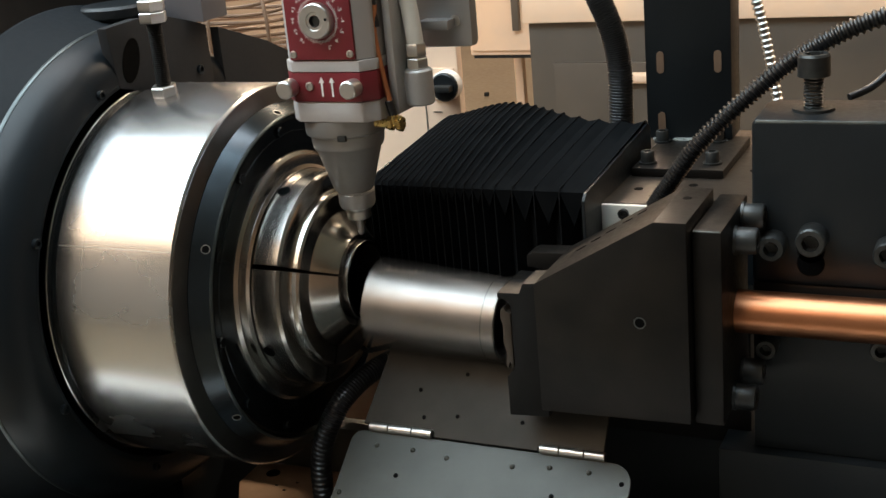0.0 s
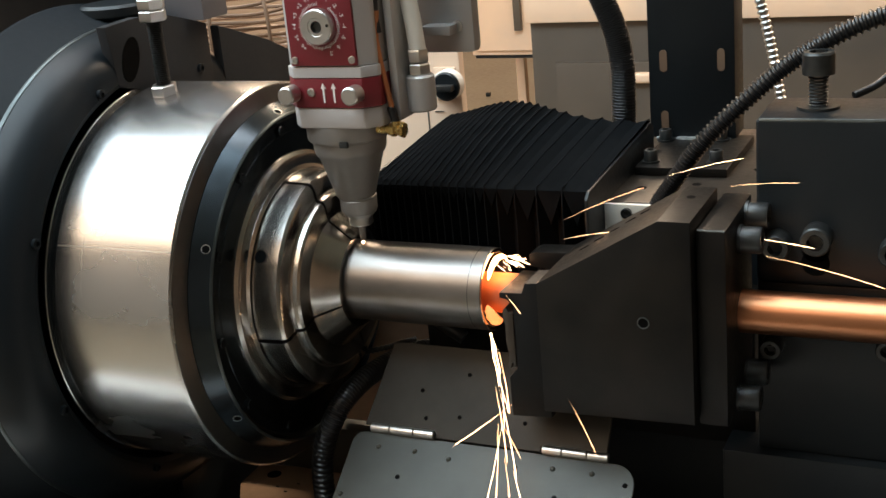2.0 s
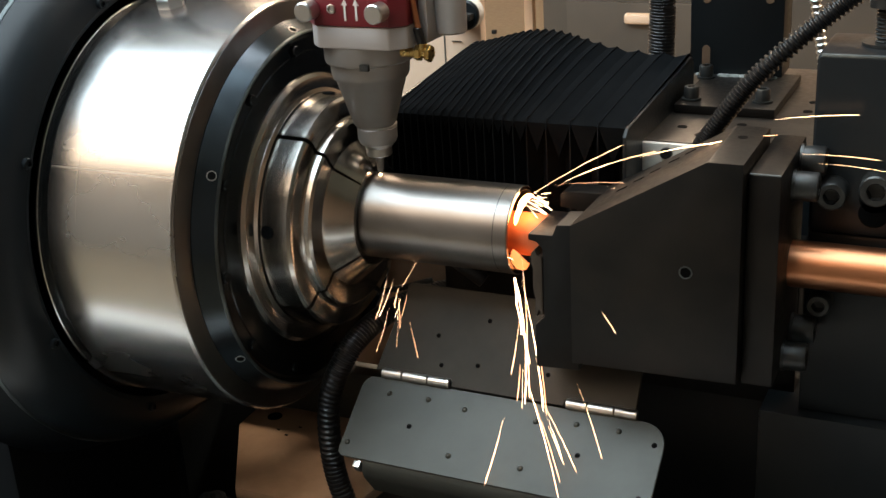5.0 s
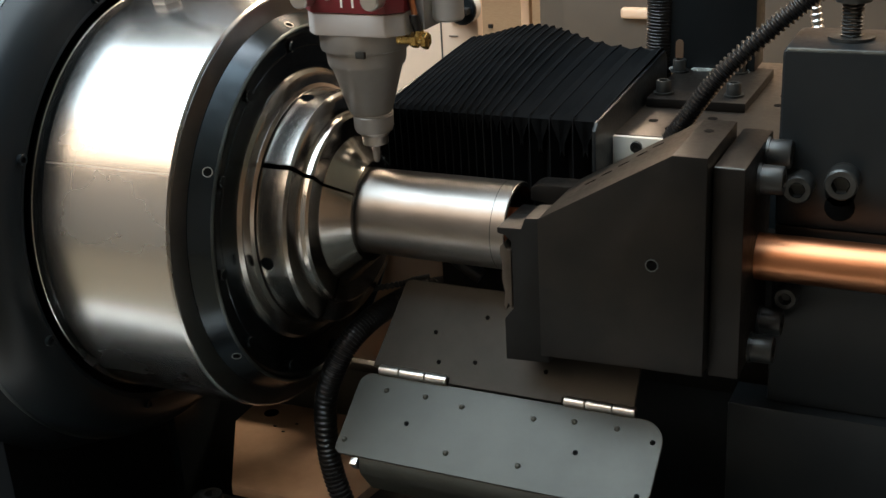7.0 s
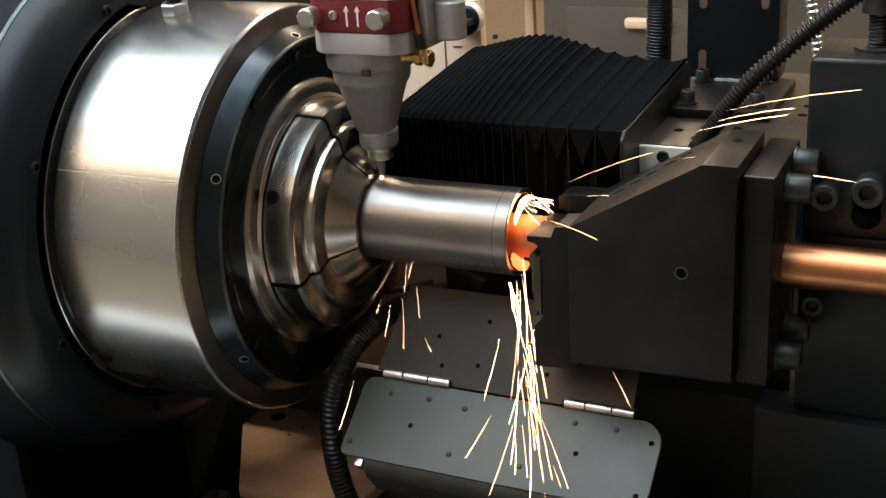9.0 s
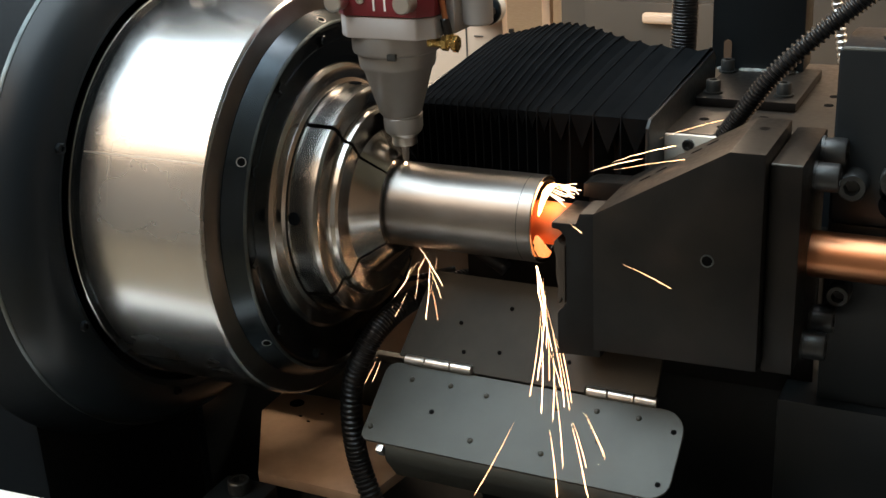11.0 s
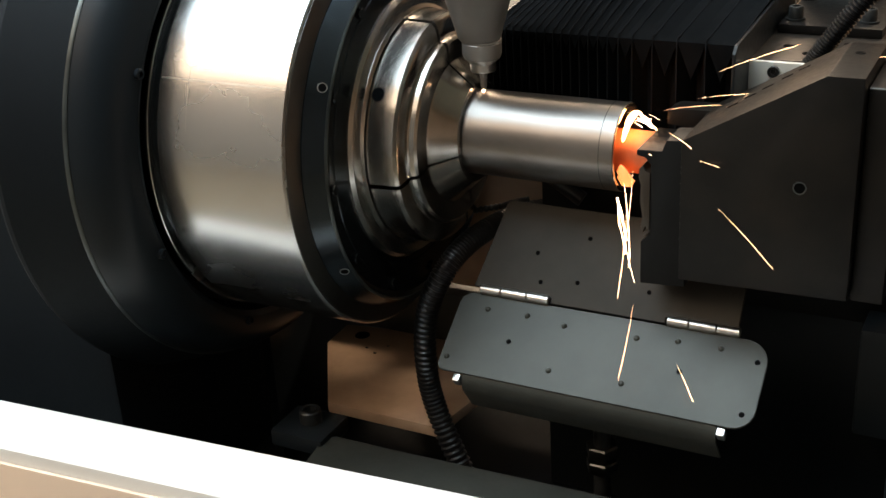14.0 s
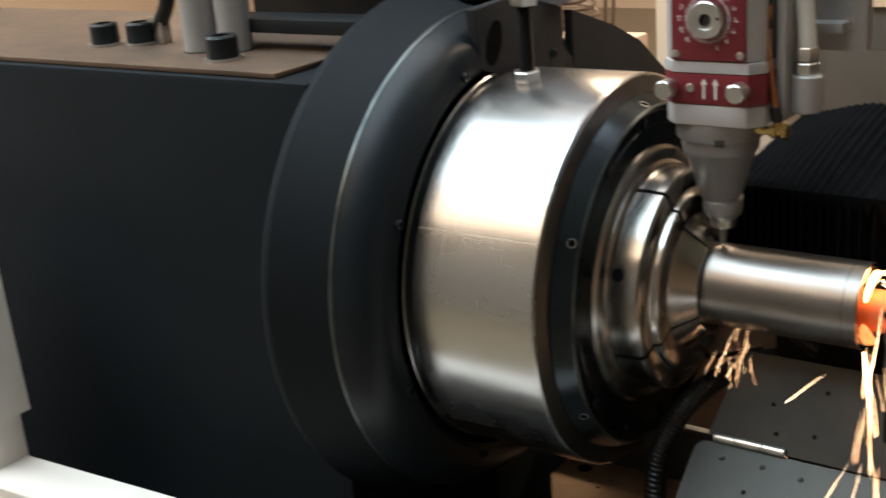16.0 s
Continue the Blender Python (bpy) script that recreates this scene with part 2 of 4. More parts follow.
    rings = []
    for i, p in enumerate(line):
        d = (line[min(i + 1, n - 1)] - line[max(i - 1, 0)]).normalized()
        u = (up - d * up.dot(d)).normalized()
        w = d.cross(u)
        up = u
        r = radius - (depth if ribs and i % 4 in (0, 3) else 0)
        rings.append([bm.verts.new(p + r * (math.cos(a) * u + math.sin(a) * w)) for a in (2 * math.pi * k / seg for k in range(seg))])
    for a, b in zip(rings, rings[1:]):
        for k in range(seg):
            bm.faces.new((a[k], a[(k + 1) % seg], b[(k + 1) % seg], b[k]))
    bm.faces.new(rings[0][::-1])
    bm.faces.new(rings[-1])
    return bm


def socket_screw(p, direction, r, h, socket=True):
    """A cap screw head standing at p, with its hexagon socket."""
    prof = [(0, 0), (0, r), (h * 0.9, r), (h, r * 0.9), (h, r * 0.56)]
    bm = revolve(prof, "z", 24)
    if socket:
        hx = revolve([(h, r * 0.56), (h * 0.5, r * 0.54), (h * 0.45, 0)], "z", 6)
        bm = join(bm, hx)
    q = Vector((0, 0, 1)).rotation_difference(Vector(direction).normalized())
    bmesh.ops.transform(bm, matrix=Matrix.Translation(p) @ q.to_matrix().to_4x4(), verts=bm.verts)
    return bm


def hex_nut(p, direction, r, h):
    bm = revolve([(0, 0), (0, r * 0.95), (h * 0.12, r), (h * 0.88, r), (h, r * 0.9), (h, 0)], "z", 6)
    q = Vector((0, 0, 1)).rotation_difference(Vector(direction).normalized())
    bmesh.ops.transform(bm, matrix=Matrix.Translation(p) @ q.to_matrix().to_4x4(), verts=bm.verts)
    return bm


# ---- hall ----
solid("floor", box(-6, 7, -4, 8, -AXIS - 0.1, -AXIS, 0), FLOORM, "worn beige coated concrete workshop floor", "floor", "structure")
solid("wall_north", box(-6, 7, 7, 7.2, -AXIS, 2.6, 0), WALLM, "warm cream painted workshop wall", "wall", "structure")
solid("wall_south", box(-6, 7, -4.2, -4, -AXIS, 2.6, 0), DIMWALL, "unseen workshop wall, toned dark to dim reflections", "wall", "structure")
solid("wall_east", box(7, 7.2, -4, 7, -AXIS, 2.6, 0), WALLM, "warm cream painted workshop wall", "wall", "structure")
solid("wall_west", box(-6.2, -6, -4, 7, -AXIS, 2.6, 0), WALLM, "warm cream painted workshop wall", "wall", "structure")
solid("ceiling", box(-6, 7, -4, 7, 2.6, 2.7, 0), CEILM, "plain unseen workshop ceiling, tinted teal for a cool reflection", "ceiling", "structure")
# all out of view; the third housing only goes with the added fill
for lx, ly, lw, ld, watts, tint in LAMPS:
    lamp = thing("ceiling_lamp", lx, ly, 2.6, "unseen white sheet metal ceiling lamp housing, switched on", "lamp", "ceiling lamps")
    part("housing", join(box(lx - lw / 2 - 0.05, lx + lw / 2 + 0.05, ly - ld / 2 - 0.05, ly + ld / 2 + 0.05, 2.56, 2.6, 0.004)), SILL, lamp)

# ---- chuck ----
chuck = thing("chuck", -0.087, 0, 0, "polished steel chuck drum with blackened front flange", "chuck")
part("drum", revolve([(-0.087, 0.05), (-0.087, 0.1265), (-0.0855, 0.128), (-0.0012, 0.128), (0, 0.1268), (0, 0.1240)], "x", 200), TURNED, chuck, "bright turned steel drum")
part("face", revolve([(-0.0004, 0.1262), (0.0002, 0.1260), (0.0030, 0.1164), (0.0030, 0.1080)], "x", 200), SATIN, chuck, "dull grey turned front face")
part("flange", revolve([(0.0024, 0.1120), (0.0024, 0.1158), (0.0036, 0.1160), (0.0145, 0.1104), (0.0156, 0.1094), (0.0157, 0.1086), (0.0128, 0.1068), (0.012, 0.1050), (0.012, 0.0600), (0.0, 0.0590)], "x", 200), BLUED, chuck, "black flange ring with screw holes", angle=10)
# strip of lighter metal along the flange's front edge
part("worn_rim", revolve([(0.0147, 0.1104), (0.0158, 0.1096), (0.0160, 0.1088), (0.0153, 0.1085)], "x", 200), BRIGHTEDGE, chuck, "thin bright rim strip")
part("face_ring", revolve([(0.0118, 0.0975), (0.0126, 0.0970), (0.0126, 0.0878), (0.0118, 0.0873)], "x", 200), BLUED, chuck)
# reflected ceiling edge, laid on the drum as a bright strip
part("score_line", revolve([(-0.0850, 0.1278), (-0.0848, 0.1282), (-0.0016, 0.1282), (-0.0014, 0.1278)], "x", 3, a0=154.4, a1=154.75), ZINC, chuck, "thin bright strip for a reflected line along the drum")
# thin bright arc round part of the drum
part("score_ring", revolve([(-0.0660, 0.1278), (-0.0659, 0.12806), (-0.0655, 0.12806), (-0.0654, 0.1278)], "x", 60, a0=128, a1=168), ZINC, chuck, "thin bright ring line")
part("back_seal", revolve([(-0.117, 0.10), (-0.117, 0.1240), (-0.0875, 0.1240), (-0.0875, 0.12)], "x", 128), BLUED, chuck)
for k in range(12):
    a = radians(154 + 30 * k)
    part("flange_screw", rod((0.0105, 0.1 * math.cos(a), 0.1 * math.sin(a)), (0.0142, 0.1 * math.cos(a), 0.1 * math.sin(a)), 0.0034, 14, 0.0006), BLUED, chuck)
for k in range(6):
    m = Matrix.Translation((0.0112, 0, 0)) @ Matrix.Rotation(radians(152.2 + 60 * k - 90), 4, "X") @ Matrix.Translation((0, 0, 0.1121)) @ Matrix.Rotation(radians(27), 4, "Y")
    bm = revolve([(-0.0012, 0.0021), (0.0002, 0.0024), (0.0002, 0.0028), (-0.0010, 0.0030)], "z", 18)
    bmesh.ops.transform(bm, matrix=m, verts=bm.verts)
    port = part("oil_port", bm, ZINC, chuck, "small bright bored port")
    # flat black disc: the bore's shade is put into the colour
    bm = revolve([(0.0001, 0.0), (0.0001, 0.0024), (-0.0014, 0.0025)], "z", 16)
    bmesh.ops.transform(bm, matrix=m @ Matrix.Translation((0.0004, 0, 0)), verts=bm.verts)
    part("bore", bm, HOLE, port)
part("rear_collar", revolve([(-0.0945, 0.123), (-0.0943, 0.1286), (-0.0938, 0.1291), (-0.0925, 0.1291), (-0.0920, 0.1286), (-0.0918, 0.123)], "x", 200), TURNED, chuck)
stud_x, stud_y = -0.0633, -0.0183
stud = thing("adjusting_stud", stud_x, stud_y, 0.126, "threaded stud with bright hexagon nuts above the chuck", "stud")
part("thread", join(*[revolve([(0.1325 + 0.00125 * k, 0.0042), (0.1331 + 0.00125 * k, 0.0050), (0.1337 + 0.00125 * k, 0.0042)], "z", 16, (stud_x, stud_y, 0)) for k in range(36)]), BLOCK, stud)
part("nut", hex_nut((stud_x, stud_y, 0.1262), (0.0, -0.10, 1), 0.0086, 0.0068), ZINC, stud)
part("nut", hex_nut((stud_x, stud_y, 0.1735), (0, 0, 1), 0.0092, 0.007), ZINC, stud)
part("nut", hex_nut((stud_x, stud_y, 0.1810), (0.02, 0, 1), 0.0092, 0.007), ZINC, stud)

collet = thing("collet", 0.0, 0, 0, "stepped steel collet split into four jaws, oily", "collet")
part("closer_ring", revolve([(0.004, 0.0700), (0.004, 0.0837), (0.0112, 0.0840), (0.0132, 0.0834), (0.0150, 0.0812), (0.0156, 0.0790), (0.0160, 0.0745), (0.0172, 0.0722), (0.0172, 0.0700)], "x", 160, closed=True), COLLET, collet, "round unsplit steel closer ring", angle=22)
PROFILE = [(0.004, 0.0268), (0.004, 0.0690), (0.0176, 0.0694), (0.0180, 0.0712), (0.0192, 0.0717), (0.0350, 0.0708), (0.0368, 0.0694), (0.0378, 0.0668),
           (0.0380, 0.0592), (0.0388, 0.0582), (0.0415, 0.0576), (0.0428, 0.0560), (0.0428, 0.0442), (0.0436, 0.0430), (0.0548, 0.0318), (0.0560, 0.0305), (0.0560, 0.0268)]
for k in range(4):
    jaw = part("jaw", revolve(PROFILE, "x", 44, a0=90 * k + 1.25, a1=90 * k + 88.75, closed=True), COLLET, collet, angle=22)
    a = radians(90 * k + 46)
    # uncut jaw: the pin hole's shade is a dark disc
    part("pin_hole", revolve([(0.0719, 0.0), (0.0719, 0.0040), (0.0690, 0.0041)], "z", 18), RUBBER, jaw, "flat dark disc for a drilled hole's shade")
    hole = jaw.children[0]
    hole.data.transform(Matrix.Translation((0.0228, 0, 0)) @ Matrix.Rotation(a - radians(90), 4, "X"))

# ---- tubes cut one after the other ----
def steel_tube(x0, x1):
    ob = thing("steel_tube", (x0 + x1) / 2, 0, 0, "plain drawn round steel tube, open ended", "tube", "tubes cut in turn")
    part("wall", revolve([(x0, 0.0230), (x0, 0.0255), (x0 + 0.0004, 0.0258), (x1 - 0.0004, 0.0258), (x1, 0.0255), (x1, 0.0230)], "x", 72, closed=True), TUBE, ob)
    part("cut_edge", revolve([(x1 - 0.0002, 0.0232), (x1 + 0.0002, 0.0234), (x1 + 0.0002, 0.0254), (x1 - 0.0002, 0.0256)], "x", 72), COLLET, ob, "bright cut edge")
    part("scribed_ring", revolve([(x1 - 0.0086, 0.02575), (x1 - 0.0085, 0.02585), (x1 - 0.0082, 0.02585), (x1 - 0.0081, 0.02575)], "x", 72), BOLT, ob, "fine dark scribed ring")
    return ob


CUT, LONG = 0.0590, 0.0910     # where the cut falls, and the length of a piece
tubes = [steel_tube(CUT, CUT + LONG) for k in range(5)]

# ---- tailstock carriage ----
tail = thing("tailstock", 0.24, 0.05, -0.06, "black tailstock carriage with clamp block and bolted plates", "tailstock")
block = part("clamp_block", prism([(0.196, 0.025), (0.267, 0.0655), (0.2845, 0.0655), (0.2845, -0.0525), (0.196, -0.0545)], "y", -0.049, 0.017, 0.0007), BLOCK, tail, "worn black oxide clamp block")
# no hole is cut; a black disc carries its shade
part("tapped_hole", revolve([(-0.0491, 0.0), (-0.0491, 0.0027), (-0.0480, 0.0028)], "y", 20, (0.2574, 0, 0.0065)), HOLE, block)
part("hole_chamfer", revolve([(-0.0485, 0.0028), (-0.0494, 0.0029), (-0.0493, 0.0035), (-0.0485, 0.0036)], "y", 20, (0.2574, 0, 0.0065)), BRIGHTEDGE, block)
# black slips on the slope paint the shade of slots
for hx, hz, hy in ((0.213, 0.0347, -0.012), (0.221, 0.0393, -0.008), (0.229, 0.0438, -0.004), (0.238, 0.0490, -0.0), (0.246, 0.0535, 0.003)):
    bm = box(-0.0032, 0.0032, -0.0008, 0.0008, -0.0006, 0.0003, 0)
    bmesh.ops.transform(bm, matrix=Matrix.Translation((hx, hy, hz)) @ Matrix.Rotation(-math.atan2(0.0405, 0.071), 4, "Y"), verts=bm.verts)
    part("slot", bm, HOLE, block)
part("screw_hole", rod((0.2745, -0.004, 0.0650), (0.2745, -0.004, 0.0657), 0.0026, 16), HOLE, block)
jawp = part("front_jaw", prism([(0.1685, 0.0138), (0.1825, 0.0142), (0.1848, 0.0205), (0.1966, 0.0215), (0.1966, -0.0640), (0.1712, -0.0655), (0.1712, -0.0400), (0.1755, -0.0352), (0.1765, -0.0350), (0.1765, 0.0060), (0.1730, 0.0096), (0.1685, 0.0104)], "y", -0.0385, -0.0150, 0.0007), JAWBLACK, tail, "black jaw with worn face")
part("lip_plate", box(0.1686, 0.1958, -0.0150, 0.0006, 0.0107, 0.0136, 0.0004), BLOCK, jawp)
part("wear_insert", prism([(0.1702, 0.0030), (0.1722, 0.0052), (0.1738, 0.0020), (0.1764, 0.0012), (0.1764, -0.0325), (0.1750, -0.0338), (0.1742, -0.0300), (0.1726, -0.0345), (0.1714, -0.0320), (0.1722, -0.0240), (0.1708, -0.0170), (0.1712, -0.0060), (0.1698, -0.0018)], "y", -0.0392, -0.0180, 0.0005), OILY, jawp, "brown worn steel insert")
part("rear_jaw", prism([(0.1730, 0.0235), (0.1770, 0.0255), (0.2100, 0.0265), (0.2100, -0.0640), (0.1830, -0.0640), (0.1830, 0.0150), (0.1730, 0.0160)], "y", 0.0010, 0.0165, 0.0008), BLOCK, tail)
part("adapter_plate", box(0.2851, 0.3010, -0.0400, 0.0300, -0.0560, 0.0585, 0.0012), BLOCK, tail)
for by, bz in ((-0.0061, 0.0428), (0.0143, 0.0505), (-0.0132, -0.0494), (0.0095, -0.0436)):
    sc = part("cap_screw", socket_screw((0.3028, by, bz), (1, 0, 0), 0.0076, 0.0110), BOLT, tail, "black oxide socket cap screw")
    part("washer", revolve([(0.3012, 0.004), (0.3012, 0.0084), (0.3028, 0.0084), (0.3028, 0.004)], "x", 24, (0, by, bz), closed=True), BOLT, sc)
part("top_block", box(0.3052, 0.470, 0.0200, 0.0750, 0.0080, 0.1045, 0.0035, 3), BLACK, tail)
# edge highlights of block and adapter, drawn as lighter rods
part("top_edge", rod((0.3075, 0.0212, 0.1036), (0.4690, 0.0212, 0.1036), 0.0012, 8), BRIGHTEDGE, tail, "thin bright strip for the edge highlight")
part("plate_edge", rod((0.2858, -0.0393, 0.0579), (0.3004, -0.0393, 0.0579), 0.0007, 8), BRIGHTEDGE, tail)
part("lower_plate", box(0.3052, 0.520, 0.0230, 0.0500, -0.1000, 0.0075, 0.0015), BLACK, tail)
part("apron", box(0.2850, 0.560, 0.0150, 0.0600, -0.1700, -0.1005, 0.0015), BLACK, tail)
for bx, bz, br in ((0.3180, 0.0335, 0.0076), (0.3395, 0.0380, 0.0084), (0.3800, 0.0330, 0.0076), (0.3145, -0.0300, 0.0062), (0.3780, -0.0250, 0.0062)):
    face = 0.0200 if bz > 0 else 0.0230
    sc = part("cap_screw", socket_screw((bx, face - 0.0016, bz), (0, -1, 0), br, 0.0110), BOLT, tail, "black oxide socket cap screw")
    part("washer", revolve([(face - 0.0016, 0.004), (face - 0.0016, br * 1.03), (face, br * 1.03), (face, 0.004)], "y", 24, (bx, 0, bz), closed=True), BOLT, sc)
# two overlapping dark discs paint the shaded slot round the screw
for bx, bz in ((0.3382, 0.0300), (0.3382, 0.0220)):
    part("slot", rod((bx, 0.0196, bz), (bx, 0.0215, bz), 0.0078, 18), RUBBER, tail)
for k, bx in enumerate((0.3350, 0.3920)):
    sc = part("jack_screw", socket_screw((bx, 0.0480, 0.1240), (0, 0, 1), 0.0090, 0.0125), BOLT, tail, "tall black jack screw")
    part("thread", join(*[revolve([(0.1060 + 0.0019 * j, 0.0047), (0.1068 + 0.0019 * j, 0.0058), (0.1076 + 0.0019 * j, 0.0047)], "z", 18, (bx, 0.0480, 0)) for j in range(10)]), BOLT, sc)
    part("washer", revolve([(0.1046, 0.004), (0.1046, 0.0118), (0.1062, 0.0118), (0.1062, 0.004)], "z", 28, (bx, 0.0480, 0), closed=True), BOLT, sc)
bed = part("bed_plate", box(0.2005, 0.3040, 0.0590, 0.2500, 0.0300, 0.0410, 0.0010), OILY, tail, "oily bare steel bed plate")
part("bed_flank", box(0.2010, 0.3040, 0.0620, 0.2500, -0.0650, 0.0296, 0.0010), BLACK, tail)
part("white_pad", box(0.2000, 0.2400, 0.0560, 0.0615, 0.0160, 0.0402, 0.0008), NYLON, tail, "white nylon wiper pad")
part("pad_screw", socket_screw((0.2187, 0.0556, 0.0350), (0, -1, 0), 0.0034, 0.0024), BOLT, tail)
foot = part("column_foot", box(0.2060, 0.2680, 0.1180, 0.2090, 0.0412, 0.0470, 0.0010), BLOCK, tail)
for bx, by in ((0.2140, 0.1310), (0.2575, 0.1340), (0.2035 + 0.006, 0.1880), (0.2480, 0.1920)):
    sc = part("cap_screw", socket_screw((bx, by, 0.0484), (0, 0, 1), 0.0046, 0.0072), BOLT, tail)
    part("washer", revolve([(0.0471, 0.002), (0.0471, 0.0062), (0.0483, 0.0062), (0.0483, 0.002)], "z", 20, (bx, by, 0), closed=True), BOLT, sc)
col = part("column", box(0.1960, 0.2575, 0.1970, 0.2250, 0.0472, 0.4200, 0.0010), BLACK, tail, "tall black column with slots")
for sx, sz in ((0.2070, 0.1030), (0.2480, 0.1035), (0.2070, 0.0590)):
    part("slot", prism([(sx + 0.0027 * math.cos(a), sz + (0.0052 if math.sin(a) > 0 else -0.0052) + 0.0027 * math.sin(a)) for a in (2 * math.pi * (j + 0.5) / 16 for j in range(16))], "y", 0.1964, 0.1990, 0), BASEM, col)
part("putty", join(*[revolve([(0.0470, 0), (0.0470, r), (0.0480, r * 0.8), (0.0484, 0)], "z", 7, (x, 0.1955, 0)) for x, r in ((0.2180, 0.0030), (0.2210, 0.0036), (0.2250, 0.0028), (0.2275, 0.0034), (0.2325, 0.0032), (0.2360, 0.0022), (0.2520, 0.0028), (0.2025, 0.0025))]), PUTTY, tail, "smeared grey sealing putty")
# black discs on the plate in place of shaded holes
for bx, by in ((0.2190, 0.0900), (0.2330, 0.0760), (0.2520, 0.1020), (0.2840, 0.1400), (0.2840, 0.1620), (0.2860, 0.1850), (0.2850, 0.2050)):
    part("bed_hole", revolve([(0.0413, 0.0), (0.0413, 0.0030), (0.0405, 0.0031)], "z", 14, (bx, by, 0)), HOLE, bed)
part("conduit", sweep([(0.2400, 0.0480, 0.0420), (0.2520, 0.0500, 0.0600), (0.2698, 0.0520, 0.0840), (0.3000, 0.0560, 0.1130), (0.3290, 0.0600, 0.1350), (0.3730, 0.0640, 0.1545), (0.4500, 0.0700, 0.1680)], 0.0056, ribs=78, depth=0.0014, seg=16), HOSE, tail, "black corrugated cable conduit")
part("cable", sweep([(0.3480, 0.1000, 0.1000), (0.3600, 0.1100, 0.1045), (0.3700, 0.1200, 0.1130), (0.3780, 0.1300, 0.1240), (0.4000, 0.1500, 0.1350)], 0.0024, n=40), HOSE, tail)

copper = thing("copper_rod", 0.3, 0, -0.002, "bright copper support rod through the clamp block", "rod")
part("bar", rod((0.1706, 0, -0.002), (0.640, 0, -0.002), 0.0125, 48, 0.0), COPPER, copper)
part("tip", rod((0.0720, 0, -0.002), (0.1705, 0, -0.002), 0.0125, 48, 0.0008), GLOWCOPPER, copper, "copper tip, matt orange for the melt's glow on it")

# ---- laser head ----
laser = thing("laser_head", 0.0575, 0, 0.0265, "grey and dark red laser cutting head with conical nozzle", "laser head")


def octagon(x0, x1, y0, y1, c):
    return [(x0 + c, y0), (x1 - c, y0), (x1, y0 + c), (x1, y1 - c), (x1 - c, y1), (x0 + c, y1), (x0, y1 - c), (x0, y0 + c)]


HX0, HX1, HY0, HY1 = 0.0330, 0.0945, -0.0270, 0.0330
part("housing", prism(octagon(HX0 + 0.001, HX1 - 0.001, HY0 + 0.001, HY1 - 0.001, 0.0075), "z", 0.1450, 0.3000, 0.0006), HEADWHITE, laser, "light grey painted housing")
part("collar", prism(octagon(HX0, HX1, HY0, HY1, 0.0075), "z", 0.1380, 0.1446, 0.0006), HEADWHITE, laser)
band = part("band", prism(octagon(HX0, HX1, HY0, HY1, 0.0075), "z", 0.1200, 0.1376, 0.0004), RED, laser, "dark red enamel band")
part("lower_block", prism(octagon(HX0 + 0.0005, HX1 - 0.0005, HY0 + 0.0005, HY1 - 0.0005, 0.0078), "z", 0.1070, 0.1196, 0.0014), HEADWHITE, laser)
for ax in (0.0605, 0.0675):
    part("arrow", prism([(ax - 0.0006, 0.1232), (ax + 0.0006, 0.1232), (ax + 0.0006, 0.1316), (ax + 0.0019, 0.1316), (ax, 0.1350), (ax - 0.0019, 0.1316), (ax - 0.0006, 0.1316)], "y", HY0 - 0.0004, HY0 + 0.001, 0), WHITE, band)
for kx in (0.0395, 0.0830):
    kn = part("knob", rod((kx, HY0, 0.1290), (kx, HY0 - 0.0105, 0.1290), 0.0055, 32, 0.0008), ZINC, laser, "round knurled metal knob")
    part("neck", rod((kx, HY0 + 0.001, 0.1290), (kx, HY0 - 0.003, 0.1290), 0.0040, 20), BOLT, kn)
for kx in (0.0520, 0.0765):
    part("band_screw", socket_screw((kx, HY0 + 0.0004, 0.1295), (0, -1, 0), 0.0026, 0.0016), ZINC, laser)
plate = part("scale_plate", prism([(0.0412, 0.1455), (0.0856, 0.1455), (0.0856, 0.2160), (0.0412, 0.2160)], "y", HY0 - 0.0010, HY0 + 0.0015, 0.0006), RED, laser, "dark red scale plate with white figures")
DX, DZ = 0.0634, 0.1690
dial = part("dial", revolve([(HY0 - 0.0005, 0.0108), (HY0 - 0.0050, 0.0105), (HY0 - 0.0058, 0.0098), (HY0 - 0.0056, 0.0056), (HY0 - 0.0050, 0.0052), (HY0 - 0.0050, 0.0036)], "y", 56, (DX, 0, DZ)), ZINC, laser, "brushed metal adjusting dial")
part("dial_socket", revolve([(HY0 - 0.0051, 0.0036), (HY0 - 0.0030, 0.0032), (HY0 - 0.0028, 0.0)], "y", 6, (DX, 0, DZ)), BOLT, dial)
part("dial_mark", rod((DX + 0.0080, HY0 - 0.0062, DZ + 0.001), (DX + 0.0080, HY0 - 0.0050, DZ + 0.001), 0.0009, 10), BLACK, dial)
ticks = bmesh.new()
for k in range(72):
    a = radians(270 - 162 + 324 * k / 71 - 18)
    c, s = math.cos(a), math.sin(a)
    r0, r1, w = 0.0120, (0.0136 if k % 5 else 0.0142), 0.00016
    v = [ticks.verts.new((DX + r * c - q * w * s, HY0 - 0.00125, DZ + r * s + q * w * c)) for r, q in ((r0, -1), (r1, -1), (r1, 1), (r0, 1))]
    ticks.faces.new(v)
tagged(part("scale_marks", ticks, WHITE, plate), kind="stuff")


def lettering(text, size, m, parent):
    cu = bpy.data.curves.new("figure", "FONT")
    cu.body, cu.size, cu.align_x, cu.align_y, cu.resolution_u = text, size, "CENTER", "CENTER", 2
    tmp = new("figure", cu)
